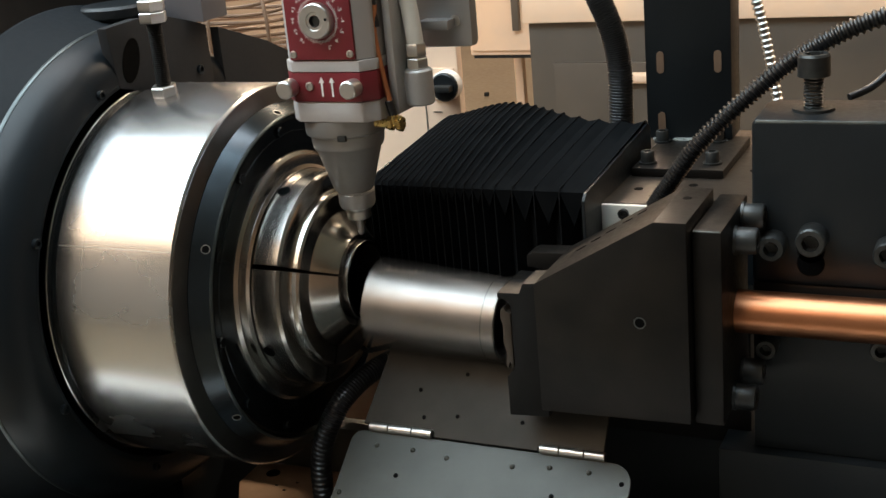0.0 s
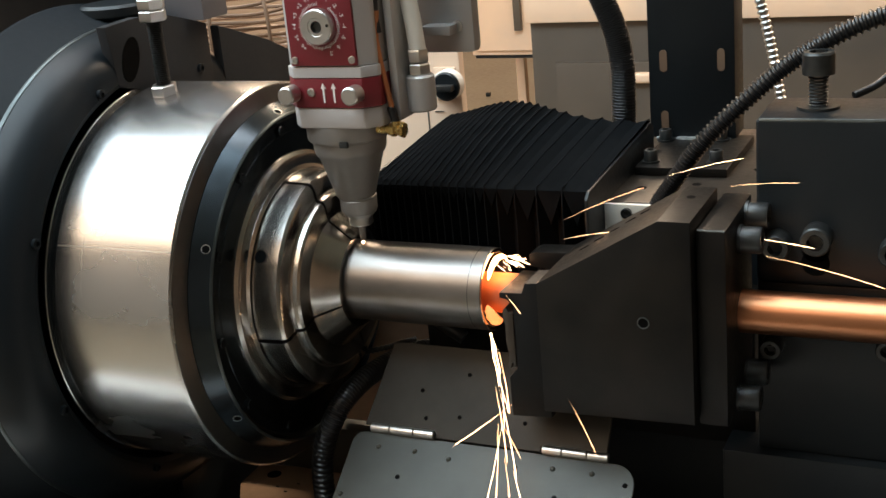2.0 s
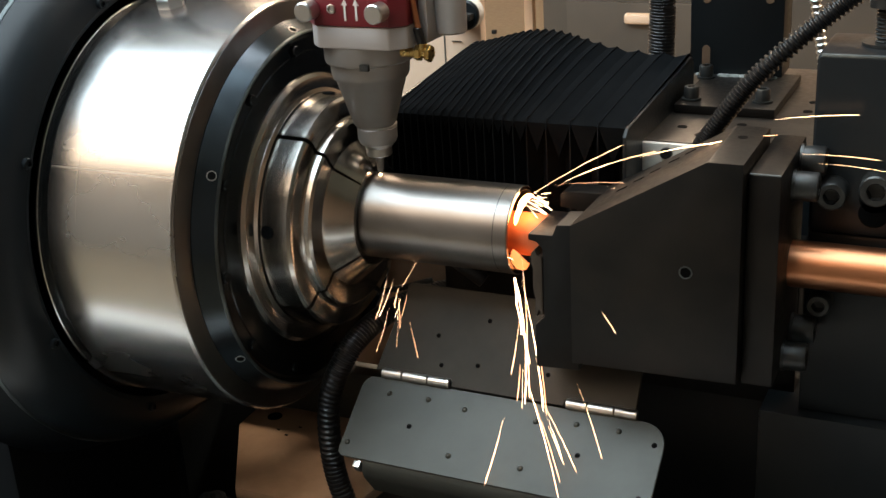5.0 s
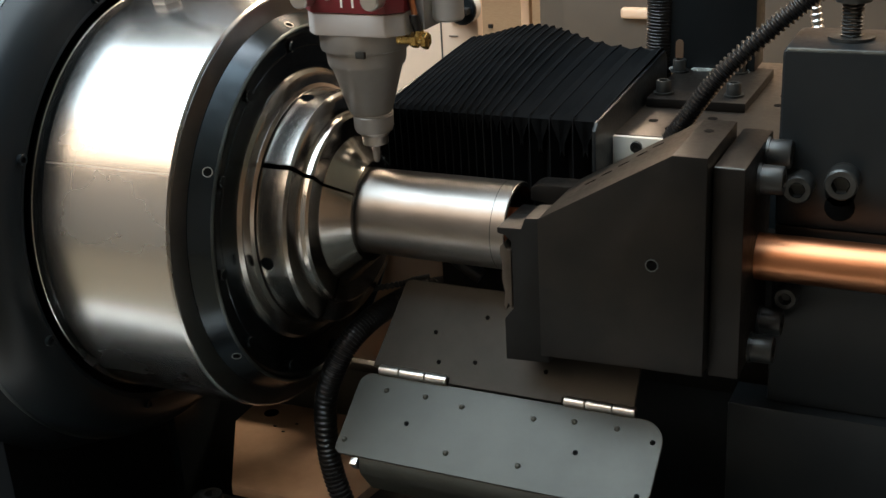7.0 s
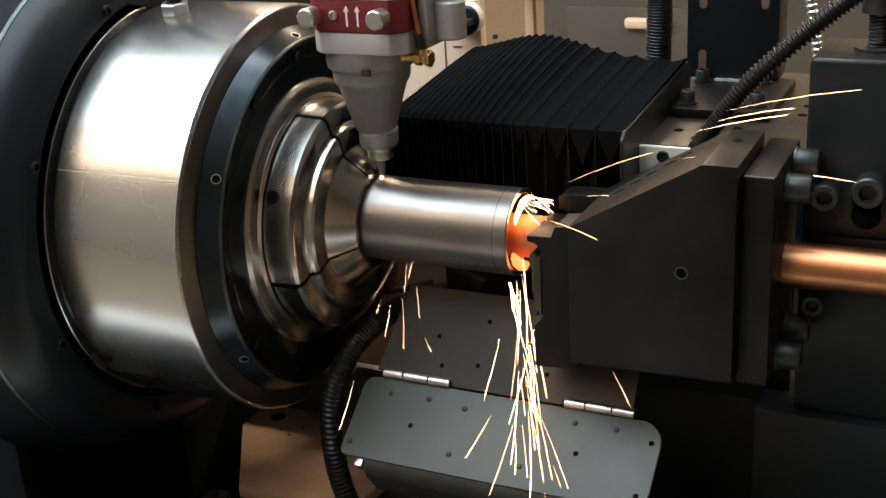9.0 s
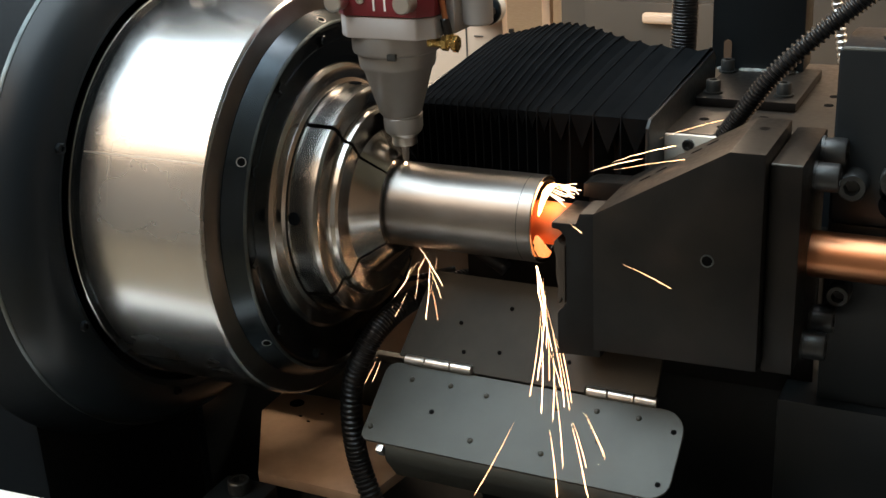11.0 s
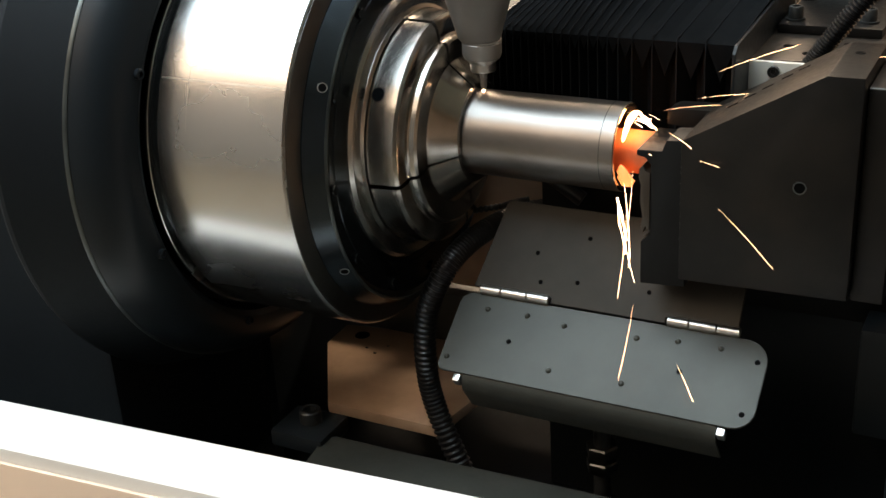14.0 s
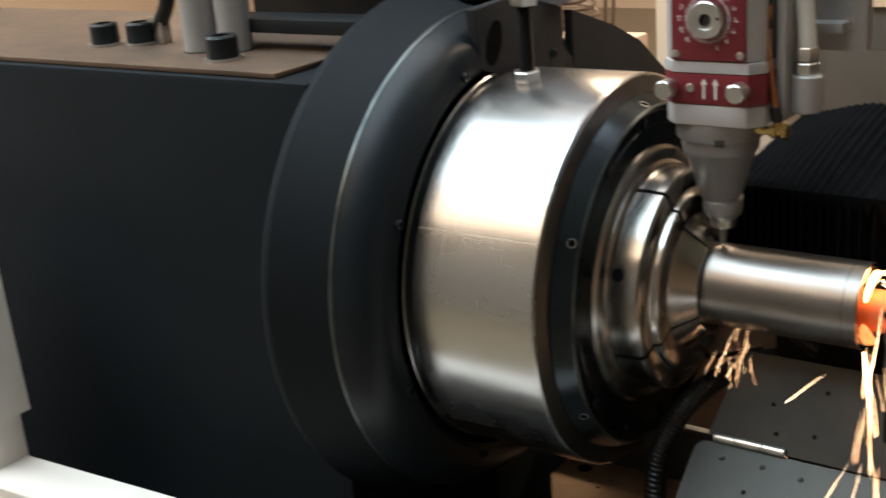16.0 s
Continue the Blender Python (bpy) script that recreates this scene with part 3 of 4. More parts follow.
    me = bpy.data.meshes.new_from_object(tmp)
    bpy.data.objects.remove(tmp)
    bm = bmesh.new()
    bm.from_mesh(me)
    bpy.data.meshes.remove(me)
    bmesh.ops.transform(bm, matrix=m, verts=bm.verts)
    return part("figure", bm, WHITE, parent, smooth=False)


for k, word in enumerate(("+6", "+5", "+4", "+3", "+2", "+1", "0", "-1", "-2", "-3", "-4", "-5", "-6", "-7")):
    a = radians(90 + 22.5 * (6 - k))
    m = Matrix.Translation((DX + 0.0168 * math.cos(a), HY0 - 0.0013, DZ + 0.0168 * math.sin(a))) @ Matrix.Rotation(radians(90), 4, "X") @ Matrix.Rotation(a - radians(90), 4, "Z")
    lettering(word, 0.0036, m, plate)
for kx, kz in ((0.0440, 0.1490), (0.0828, 0.1490), (0.0440, 0.1990), (0.0828, 0.1990)):
    part("plate_screw", socket_screw((kx, HY0 - 0.0008, kz), (0, -1, 0), 0.0022, 0.0012), ZINC, laser)
part("nozzle_body", revolve([(0.1070, 0.0), (0.1070, 0.0262), (0.0975, 0.0260), (0.0962, 0.0254), (0.0952, 0.0232), (0.0885, 0.0226), (0.0862, 0.0218), (0.0850, 0.0204), (0.0585, 0.0126), (0.0572, 0.0116)], "z", 64, (0.0588, 0, 0)), NOZZLE, laser, "grey conical nozzle body")
part("nozzle_nut", revolve([(0.0575, 0.0112), (0.0572, 0.0119), (0.0566, 0.0119), (0.0562, 0.0112), (0.0556, 0.0117), (0.0490, 0.0117), (0.0462, 0.0106), (0.0458, 0.0092)], "z", 40, (0.0600, 0, 0)), NOZZLE, laser)
part("ceramic_ring", revolve([(0.0462, 0.0092), (0.0450, 0.0090), (0.0440, 0.0082), (0.0434, 0.0076), (0.0390, 0.0076), (0.0382, 0.0070), (0.0376, 0.0040)], "z", 32, (0.0602, 0, 0)), ZINC, laser, "bright nozzle clamp ring")
part("tip", revolve([(0.0385, 0.0032), (0.0365, 0.0024), (0.0290, 0.0019), (0.0270, 0.0013), (0.0268, 0.0)], "z", 24, (0.0602, 0, 0)), NOZZLE, laser, "small steel nozzle tip")
part("notch", box(0.0660, 0.0715, -0.0262, -0.0240, 0.0948, 0.0985, 0.0003), BOLT, laser)
part("manifold", box(0.0955, 0.1010, -0.0080, 0.0300, 0.1080, 0.3000, 0.0015), HEADGREY, laser)
part("gas_port", rod((0.1080, 0.0080, 0.1110), (0.1080, 0.0080, 0.1330), 0.0088, 32, 0.0012), HEADGREY, laser)
part("port_arm", box(0.0960, 0.1090, 0.0020, 0.0140, 0.1130, 0.1300, 0.0010), HEADGREY, laser)
part("hose_nut", hex_nut((0.1080, 0.0080, 0.1334), (0, 0, 1), 0.0070, 0.0065), ZINC, laser)
part("hose_nut", hex_nut((0.1080, 0.0080, 0.1410), (0, 0, 1), 0.0066, 0.0075), ZINC, laser)
part("gas_hose", sweep([(0.1080, 0.0080, 0.1480), (0.1065, 0.0080, 0.1650), (0.1030, 0.0090, 0.1900), (0.0990, 0.0100, 0.2300)], 0.0052, n=24, seg=18), NYLON, laser, "milky white gas hose")
part("sensor_wire", sweep([(0.0990, -0.0120, 0.1100), (0.0975, -0.0135, 0.1200), (0.0945, -0.0140, 0.1400), (0.0925, -0.0140, 0.1600), (0.0940, -0.0130, 0.1750)], 0.0017, n=30, seg=10), COPPER, laser, "copper braided sensor wire")
part("sensor_cable", sweep([(0.0940, -0.0130, 0.1620), (0.0930, -0.0128, 0.1750), (0.0950, -0.0120, 0.2000)], 0.0019, n=20, seg=10), HOSE, laser)
part("boot", rod((0.0990, -0.0120, 0.1075), (0.0970, -0.0130, 0.1180), 0.0026, 14, 0.0005), HOSE, laser)
part("brass_elbow", join(rod((0.0860, -0.0120, 0.1035), (0.1010, -0.0120, 0.1035), 0.0026, 16), hex_nut((0.0945, -0.0120, 0.1035), (1, 0, 0), 0.0044, 0.0040), hex_nut((0.1015, -0.0120, 0.1035), (1, 0, 0), 0.0050, 0.0030), rod((0.0990, -0.0120, 0.1035), (0.0990, -0.0120, 0.1090), 0.0028, 14)), BRASS, laser, "brass elbow fitting")
arm = part("carrier_plate", box(0.0900, 0.1310, 0.0420, 0.0540, 0.1390, 0.3200, 0.0045), HEADGREY, laser, "light grey carrier plate")
part("plate_screw", socket_screw((0.1200, 0.0416, 0.1560), (0, -1, 0), 0.0036, 0.0010), ZINC, arm)
part("carrier_foot", box(0.1000, 0.1200, 0.0300, 0.0424, 0.1520, 0.1580, 0.0010), HEADGREY, laser)

# ---- bellows: pleats between the fixed left end and the carriage ----
bel = thing("bellows", 0.13, 0.1, 0.0, "black pleated bellows way cover", "bellows")
GAPS = [0.0172, 0.0168, 0.0146, 0.0122, 0.0085, 0.0068] + [0.0060 - 0.0001 * k for k in range(14)]
RIDGES = [0.2021 - sum(GAPS[:k]) for k in range(len(GAPS) + 1)][::-1]
PLEATS = len(RIDGES)
pleats = []


def top_line(x, sink):
    """Heights of the cover across the way at x, from the front edge to the back edge, for a ridge (0) or a fold."""
    arch = 0.0130 * math.exp(-((x - 0.103) / 0.040) ** 2)
    front = 0.0546
    return [(0.0330, front), (0.0420, front + 0.0022 + 0.15 * arch - 0.6 * sink), (0.0900, front + 0.0065 + 0.7 * arch - sink), (0.1400, 0.0652 + arch - sink), (0.1690, 0.0668 + arch - sink), (0.1735, 0.0630 + arch - sink)]


for k, x in enumerate(RIDGES):
    bm = bmesh.new()
    wob = 0.0004 * math.sin(k * 2.3)
    ridge = [bm.verts.new((x + wob * math.sin(3 * j), y, z)) for j, (y, z) in enumerate(top_line(x, 0))]
    front = [bm.verts.new((x - 0.0005 * wob, 0.0330, z)) for z in (0.0320, 0.0100, -0.0060)]
    for side in ((-1, 1) if k < PLEATS - 1 else (-1,)):
        gap = (x - RIDGES[k - 1] if k else 0.005) if side < 0 else RIDGES[k + 1] - x
        mid = x + side * (gap / 2 + 0.0002)
        depth = 0.10 * gap + 0.0006
        fold = [bm.verts.new((mid + 0.3 * wob, y, z)) for y, z in top_line(mid, depth)]
        for a, b, c, d in zip(ridge, ridge[1:], fold[1:], fold):
            bm.faces.new((a, b, c, d))
        drop = min(1.35 * gap + 0.0015, 0.0225)
        hem = bm.verts.new((mid, 0.0334, fold[0].co.z - drop))            # tip of the hanging gusset
        bm.faces.new((ridge[0], fold[0], hem))
        inner = [bm.verts.new((mid, 0.0365 + 0.55 * gap, z)) for z in (fold[0].co.z - 0.7 * drop, 0.0100, -0.0060)]
        line = [ridge[0]] + front
        bm.faces.new((line[0], hem, inner[0]))
        for a, b, c, d in zip(line, line[1:], [inner[0], inner[0], inner[1], inner[2]][1:], [inner[0], inner[0], inner[1]]):
            bm.faces.new((a, b, c) if c is d else (a, b, c, d))
        back = [bm.verts.new((mid, 0.1735 - 0.4 * gap, z)) for z in (0.0300, -0.0060)]
        behind = [ridge[-1], bm.verts.new((x, 0.1740, 0.0300)), bm.verts.new((x, 0.1740, -0.0060))]
        for a, b, c, d in zip(behind, behind[1:], back, [fold[-1]] + back):
            bm.faces.new((a, b, c, d))
    # a rounded welt along the ridge
    line = [v.co.copy() for v in front[::-1]] + [v.co.copy() for v in ridge]
    pleats.append(part("pleat", bm, RUBBER, bel, angle=28))
    welt = part("welt", sweep(line, 0.00050, n=34, seg=6), WELT, pleats[-1])
end_plate = part("end_plate", prism([(0.0240, -0.0120), (0.0240, 0.0520), (0.0290, 0.0560), (0.1700, 0.0650), (0.1760, 0.0600), (0.1760, -0.0120)], "x", 0.2020, 0.2042, 0.0006), BLACK, bel, "black end plate")
part("rear_plate", prism([(0.0400, -0.0120), (0.0400, 0.0540), (0.1740, 0.0640), (0.1740, -0.0120)], "x", 0.0420, 0.0440, 0.0006), BLACK, bel)
guide = solid("guide_body", box(0.0780, 0.3000, 0.0420, 0.2000, -0.1100, -0.0100, 0.0015), BLOCK, "dark steel guideway body under the bellows", "guideway")

# ---- catch flap ----
flap = thing("catch_flap", 0.15, -0.03, -0.0945, "grey sheet metal catch flap on two bright hinges", "flap")
SLOPE = math.atan2(0.0405, 0.055)


def rounded(x0, x1, v0, v1, radii, n=6):
    """A rectangle with rounded corners: radii for (x0,v0), (x1,v0), (x1,v1), (x0,v1)."""
    out = []
    for (cx, cv, a0), r in zip(((x0, v0, 180), (x1, v0, 270), (x1, v1, 0), (x0, v1, 90)), radii):
        px, pv = cx + (r if cx == x0 else -r), cv + (r if cv == v0 else -r)
        out += [(px + r * math.cos(radians(a0 + 90 * j / n)), pv + r * math.sin(radians(a0 + 90 * j / n))) for j in range(n + 1)]
    return out


low_m = Matrix.Translation((0, -0.0285, -0.0950)) @ Matrix.Rotation(SLOPE, 4, "X")
bm = prism(rounded(0.0545, 0.2450, -0.0540, 0.0, (0.005, 0.012, 0.014, 0.008)), "z", -0.0018, 0.0, 0.0004, 1)
bmesh.ops.transform(bm, matrix=low_m, verts=bm.verts)
lower = part("lower_sheet", bm, PANEL, flap)
bend = [(-0.0490 - 0.0120 * math.sin(radians(b)), -0.0120 + 0.0119 * math.cos(radians(b))) for b in (0, 12, 24, 36, 48, 60, 72, 84)] + [(-0.0612, -0.0300)]
bm = prism(bend + [(v + (0.0015 if v < -0.055 else 0.0005), w - 0.0014) for v, w in bend[::-1]], "x", 0.0722, 0.2262, 0.0)
bmesh.ops.transform(bm, matrix=low_m, verts=bm.verts)
part("bent_lip", bm, PANEL, flap)
up_m = Matrix.Translation((0, -0.0270, -0.0925)) @ Matrix.Rotation(math.atan2(0.043, 0.0316), 4, "X")
bm = prism([(0.0605, 0.0012), (0.1120, 0.0012), (0.1120, -0.0020), (0.1830, -0.0020), (0.1830, 0.0012), (0.2250, 0.0012), (0.2250, 0.0580), (0.0730, 0.0580), (0.0705, 0.0560)], "z", -0.0018, 0.0, 0.0004, 1)
bmesh.ops.transform(bm, matrix=up_m, verts=bm.verts)
upper = part("upper_sheet", bm, SHEET, flap, "oil-stained upper sheet, darkened for the tube's shadow")
for x, v in ((0.0743, -0.0098), (0.1004, -0.0096), (0.1248, -0.0118), (0.1694, -0.0114), (0.1933, -0.0088), (0.2181, -0.0085), (0.1242, -0.0416), (0.1684, -0.0408), (0.0590, -0.0450)):
    bm = revolve([(-0.0004, 0.0), (-0.0004, 0.0019), (0.0004, 0.0017), (0.0011, 0.0009), (0.0013, 0.0)], "z", 12)
    bmesh.ops.transform(bm, matrix=low_m @ Matrix.Translation((x, v, 0)), verts=bm.verts)
    part("rivet", bm, PANEL, lower)
# holes in both sheets are black discs, their shade painted
for x, v in ((0.0943, -0.0283), (0.1987, -0.0269), (0.2394, -0.0130), (0.2380, -0.0450)):
    bm = revolve([(0.0003, 0.0), (0.0003, 0.0015), (0.0, 0.0016)], "z", 14)
    bmesh.ops.transform(bm, matrix=low_m @ Matrix.Translation((x, v, 0)), verts=bm.verts)
    part("screw_hole", bm, HOLE, lower)
for x, v in ((0.1261, 0.0131), (0.1704, 0.0143), (0.0972, 0.0275), (0.1282, 0.0408), (0.1030, 0.0100)):
    bm = revolve([(0.0003, 0.0), (0.0003, 0.0013), (0.0, 0.0014)], "z", 14)
    bmesh.ops.transform(bm, matrix=up_m @ Matrix.Translation((x, v, 0)), verts=bm.verts)
    part("screw_hole", bm, HOLE, upper)
for x0, x1 in ((0.0660, 0.1110), (0.1846, 0.2265)):
    hg = part("hinge", rod((x0, -0.0275, -0.0925), (x0 + (x1 - x0) * 0.30, -0.0275, -0.0925), 0.0029, 20, 0.0004), ZINC, flap, "bright steel hinge knuckle")
    part("knuckle", rod((x0 + (x1 - x0) * 0.31, -0.0275, -0.0925), (x0 + (x1 - x0) * 0.68, -0.0275, -0.0925), 0.0029, 20, 0.0004), ZINC, hg)
    part("knuckle", rod((x0 + (x1 - x0) * 0.69, -0.0275, -0.0925), (x1, -0.0275, -0.0925), 0.0029, 20, 0.0004), ZINC, hg)
    part("leaf", box(x0, x1, -0.0285, -0.0265, -0.0975, -0.0915, 0.0003), BLACK, hg)
for x in (0.0692, 0.2292):
    bm = box(x - 0.0022, x + 0.0022, -0.0590, -0.0545, -0.0080, -0.0008, 0.0006)
    bmesh.ops.transform(bm, matrix=low_m, verts=bm.verts)
    part("stop", bm, ZINC, flap)
prop = thing("adjusting_bolt", 0.1418, -0.020, -0.26, "upright dull steel adjusting bolt with hexagon nuts", "bolt")
part("shank", rod((0.1418, -0.020, -0.2600), (0.1418, -0.020, -0.1500), 0.0055, 20, 0.0005), BOLT, prop)
for z in (-0.2100, -0.1990):
    part("nut", hex_nut((0.1418, -0.020, z), (0, 0, 1), 0.0105, 0.0080), SATIN, prop)

# ---- below and beside the chuck ----
foot = thing("foot_bracket", -0.05, 0.03, -0.2, "bare steel mounting plate with a drilled hole", "bracket")
part("plate", prism([(-0.1040, 0.0760), (-0.1030, 0.0450), (-0.0560, -0.0300), (0.0300, -0.0300), (0.0500, 0.0950), (-0.0500, 0.0850)], "z", -0.2080, -0.2000, 0.0008), BARE, foot)
# black disc on top of the plate for the hole's shade
part("hole", revolve([(-0.1997, 0.0), (-0.1997, 0.0056), (-0.2004, 0.0058)], "z", 24, (-0.0835, 0.0645, 0)), HOLE, foot)
part("web", box(-0.0260, 0.0700, 0.0900, 0.0960, -0.1560, -0.0500, 0.0008), BARE, foot)
part("step", box(-0.1250, 0.0700, 0.0800, 0.2000, -0.2000, -0.1600, 0.0010), PANEL, foot, "dull grey step behind the plate")
for hx, hy in ((-0.0700, 0.0480), (-0.0560, 0.0560), (-0.0600, 0.0430)):
    part("chip", box(hx - 0.0012, hx + 0.0012, hy - 0.0006, hy + 0.0006, -0.1999, -0.1992, 0.0002), BOLT, foot)
part("clamp", box(-0.0700, -0.0300, -0.0800, -0.0450, -0.2080, -0.1960, 0.002), BLACK, foot)
part("clamp_screw", socket_screw((-0.0500, -0.060, -0.1958), (0, 0, 1), 0.0075, 0.0090), BOLT, foot)
solid("drain_conduit", sweep([(0.0830, 0.0600, -0.0700), (0.0690, 0.0350, -0.0660), (0.0566, 0.0150, -0.0680), (0.0478, -0.0080, -0.0730), (0.0400, -0.0260, -0.0855), (0.0283, -0.0320, -0.1158), (0.0261, -0.0320, -0.1572), (0.0340, -0.0330, -0.1900), (0.0520, -0.0350, -0.2300)], 0.0074, ribs=85, depth=0.0011, seg=18), HOSE, "black corrugated conduit beside the flap", "conduit")
solid("steel_conduit", sweep([(0.0200, 0.0300, -0.0720), (0.0322, 0.0300, -0.0677), (0.0550, 0.0310, -0.0610), (0.0640, 0.0320, -0.0575), (0.0720, 0.0360, -0.0560)], 0.0022, ribs=28, depth=0.0006, seg=10), BOLT, "thin bright steel conduit", "conduit")
solid("air_pipe", sweep([(0.0200, 0.0300, -0.0050), (0.0604, 0.0300, -0.0180), (0.0837, 0.0310, -0.0325), (0.1100, 0.0320, -0.0500)], 0.0050, n=30), HOSE, "black rubber air pipe", "pipe")
tray = thing("chip_tray", 0.2, -0.11, -0.215, "dark grey sheet metal chip tray", "tray")
part("rim", prism([(-0.0350, -0.0660), (-0.0300, -0.1000), (-0.0300, -0.1780), (0.6000, -0.1400), (0.6000, -0.0600), (0.1500, -0.0600)], "z", -0.2016, -0.2000, 0.0003, 1), PANEL, tray)
part("pan", box(-0.0300, 0.6000, -0.0640, -0.0620, -0.2800, -0.2020, 0.0005), PANEL, tray)
for x, y in ((0.0100, -0.1150), (0.0950, -0.1000)):
    part("rivet", revolve([(-0.2000, 0.0018), (-0.1990, 0.0012), (-0.1988, 0)], "z", 10, (x, y, 0)), ZINC, tray)
sill = thing("front_sill", 0, -0.2, -0.6, "white enamelled front sill of the machine", "sill")
bm = box(-1.2, 1.4, -0.2150, -0.1710, -0.5600, -0.1400, 0.0040, 3)
bmesh.ops.rotate(bm, cent=(0, 0, 0), matrix=Matrix.Rotation(0.07, 3, "Z"), verts=bm.verts)
part("beam", bm, SILL, sill)
# added sheet: warm light on the sill's front, given as cream colour
bm = box(-1.2, 1.4, -0.2180, -0.2154, -0.5600, -0.1500, 0.0010)
bmesh.ops.rotate(bm, cent=(0, 0, 0), matrix=Matrix.Rotation(0.07, 3, "Z"), verts=bm.verts)
part("front_panel", bm, CREAM, sill, "added cream sheet for the warm light on the sill")
post = thing("door_post", -0.45, -0.22, -0.6, "white enamelled machine door post", "post")
part("post", prism([(-0.5600, -0.6000), (-0.4110, -0.6000), (-0.4110, -0.0990), (-0.3960, -0.0985), (-0.3990, 0.0150), (-0.4200, 0.1200), (-0.5600, 0.1200)], "y", -0.2300, -0.2010, 0.0010), SILL, post)

# ---- spindle housing ----
house = thing("spindle_housing", -0.2, 0, -0.3, "black painted round spindle housing on a gearbox", "housing")
part("barrel", revolve([(-0.162, 0.05), (-0.162, 0.180), (-0.158, 0.182), (-0.155, 0.182), (-0.150, 0.180), (-0.1175, 0.1680), (-0.1170, 0.1670), (-0.1170, 0.09)], "x", 200), MATTE, house, "black barrel side", angle=16)
part("front_ring", revolve([(-0.1169, 0.1676), (-0.1130, 0.1666), (-0.1080, 0.1648), (-0.1030, 0.1622), (-0.0985, 0.1586), (-0.0950, 0.1542), (-0.0926, 0.1492), (-0.0914, 0.1440), (-0.0912, 0.1380), (-0.0930, 0.1345), (-0.1000, 0.1320), (-0.1100, 0.1300), (-0.1100, 0.09)], "x", 200), BARREL, house, "glossy black front ring", angle=16)
# the barrel's rim highlight, put in as a ring of lighter metal
part("worn_edge", revolve([(-0.1184, 0.1683), (-0.1174, 0.1684), (-0.1164, 0.1682), (-0.1156, 0.1677), (-0.1156, 0.1668)], "x", 200), BRIGHTEDGE, house, "thin bright rim strip")
for k in range(8):
    a = radians(20 + 45 * k)
    part("cover_screw", socket_screw((-0.0918, 0.1410 * math.cos(a), 0.1410 * math.sin(a)), (1, 0, 0), 0.0032, 0.0030), BARREL, house)
part("gearbox", box(-0.9, -0.1600, -0.1200, 0.1000, -0.6000, 0.1400, 0.0040), MATTE, house)
part("cap_plate", box(-0.9, -0.1900, -0.1150, 0.0900, 0.1404, 0.1440, 0.0008), TOPBROWN, house, "brown top plate")
guard = thing("guard_plate", -0.11, 0.15, -0.2, "black curved guard plate behind the chuck", "guard")
part("plate", prism([(-0.0326, 0.1722), (-0.0003, 0.1735), (0.0340, 0.1693), (0.0644, 0.1607), (0.0748, 0.1569), (0.0748, -0.0300), (0.0200, -0.0300), (0.0200, 0.1180), (-0.0280, 0.1330)], "x", -0.0985, -0.0910, 0.0008), GUARD, guard)
part("plate", prism([(0.0888, 0.1532), (0.1500, 0.1322), (0.1921, 0.1130), (0.2400, 0.0786), (0.2400, -0.2900), (0.1500, -0.2900), (0.0888, -0.0300)], "x", -0.0985, -0.0910, 0.0008), GUARD, guard)
# added black sheet, keeps the gap behind the foot dark
part("lower_plate", box(-0.1300, -0.1220, 0.0, 0.1500, -0.3000, 0.1000, 0.0008), BLACK, guard)
# black oval laid on the guard for the shade of an opening
bm = revolve([(-0.0906, 0.0), (-0.0906, 1.0), (-0.0914, 1.0)], "x", 32)
bmesh.ops.transform(bm, matrix=Matrix.Translation((0, -0.0130, 0.1480)) @ Matrix.Rotation(radians(-24), 4, "X") @ Matrix.Diagonal((1, 0.0085, 0.0150, 1)), verts=bm.verts)
part("opening", bm, HOLE, guard, "flat black oval for the shade in an opening")
over = thing("over_arm", -0.2, 0.02, 0.19, "dark grey clamp arm above the spindle", "arm")
part("arm", box(-0.3750, -0.1245, 0.0600, 0.0900, 0.1440, 0.3000, 0.0020), BLOCK, over)
part("column", box(-0.1225, -0.0815, 0.0600, 0.0900, 0.1610, 0.3200, 0.0015), LILAC, over, "dull lilac grey column")
part("boss", rod((-0.1300, 0.0300, 0.1705), (-0.1300, 0.0300, 0.1800), 0.0260, 32, 0.002), BLACK, over)
part("beam", box(-0.3300, -0.1500, -0.0500, -0.0200, 0.1560, 0.1660, 0.0015), BLACK, over)
for px, py in ((-0.3120, -0.0600), (-0.2840, -0.0530)):
    pl = thing("grey_post", px, py, 0.144, "round grey steel post on the gearbox", "post", "gearbox posts")
    part("shaft", rod((px, py, 0.1440), (px, py, 0.3200), 0.0125, 28, 0.001), HEADGREY, pl)
for px, py in ((-0.4200, -0.0580), (-0.2650, -0.0850), (-0.3900, -0.0480)):
    cs = thing("cap_screw", px, py, 0.144, "black socket cap screw on the gearbox", "screw", "gearbox screws")
    part("head", socket_screw((px, py, 0.1460), (0, 0, 1), 0.0110, 0.0150), BLACK, cs)
    part("washer", revolve([(0.1441, 0.004), (0.1441, 0.0135), (0.1460, 0.0135), (0.1460, 0.004)], "z", 24, (px, py, 0), closed=True), ZINC, cs)
clampt = thing("toggle_clamp", -0.385, -0.04, 0.144, "small dark toggle clamp with a rubber grip", "clamp")
part("lever", sweep([(-0.3900, -0.0400, 0.1450), (-0.3750, -0.0400, 0.1600), (-0.3650, -0.0400, 0.1800), (-0.3900, -0.0450, 0.1900)], 0.0060, n=24), HOSE, clampt)
part("link", box(-0.3850, -0.3700, -0.0450, -0.0350, 0.1440, 0.1640, 0.0010), ZINC, clampt)
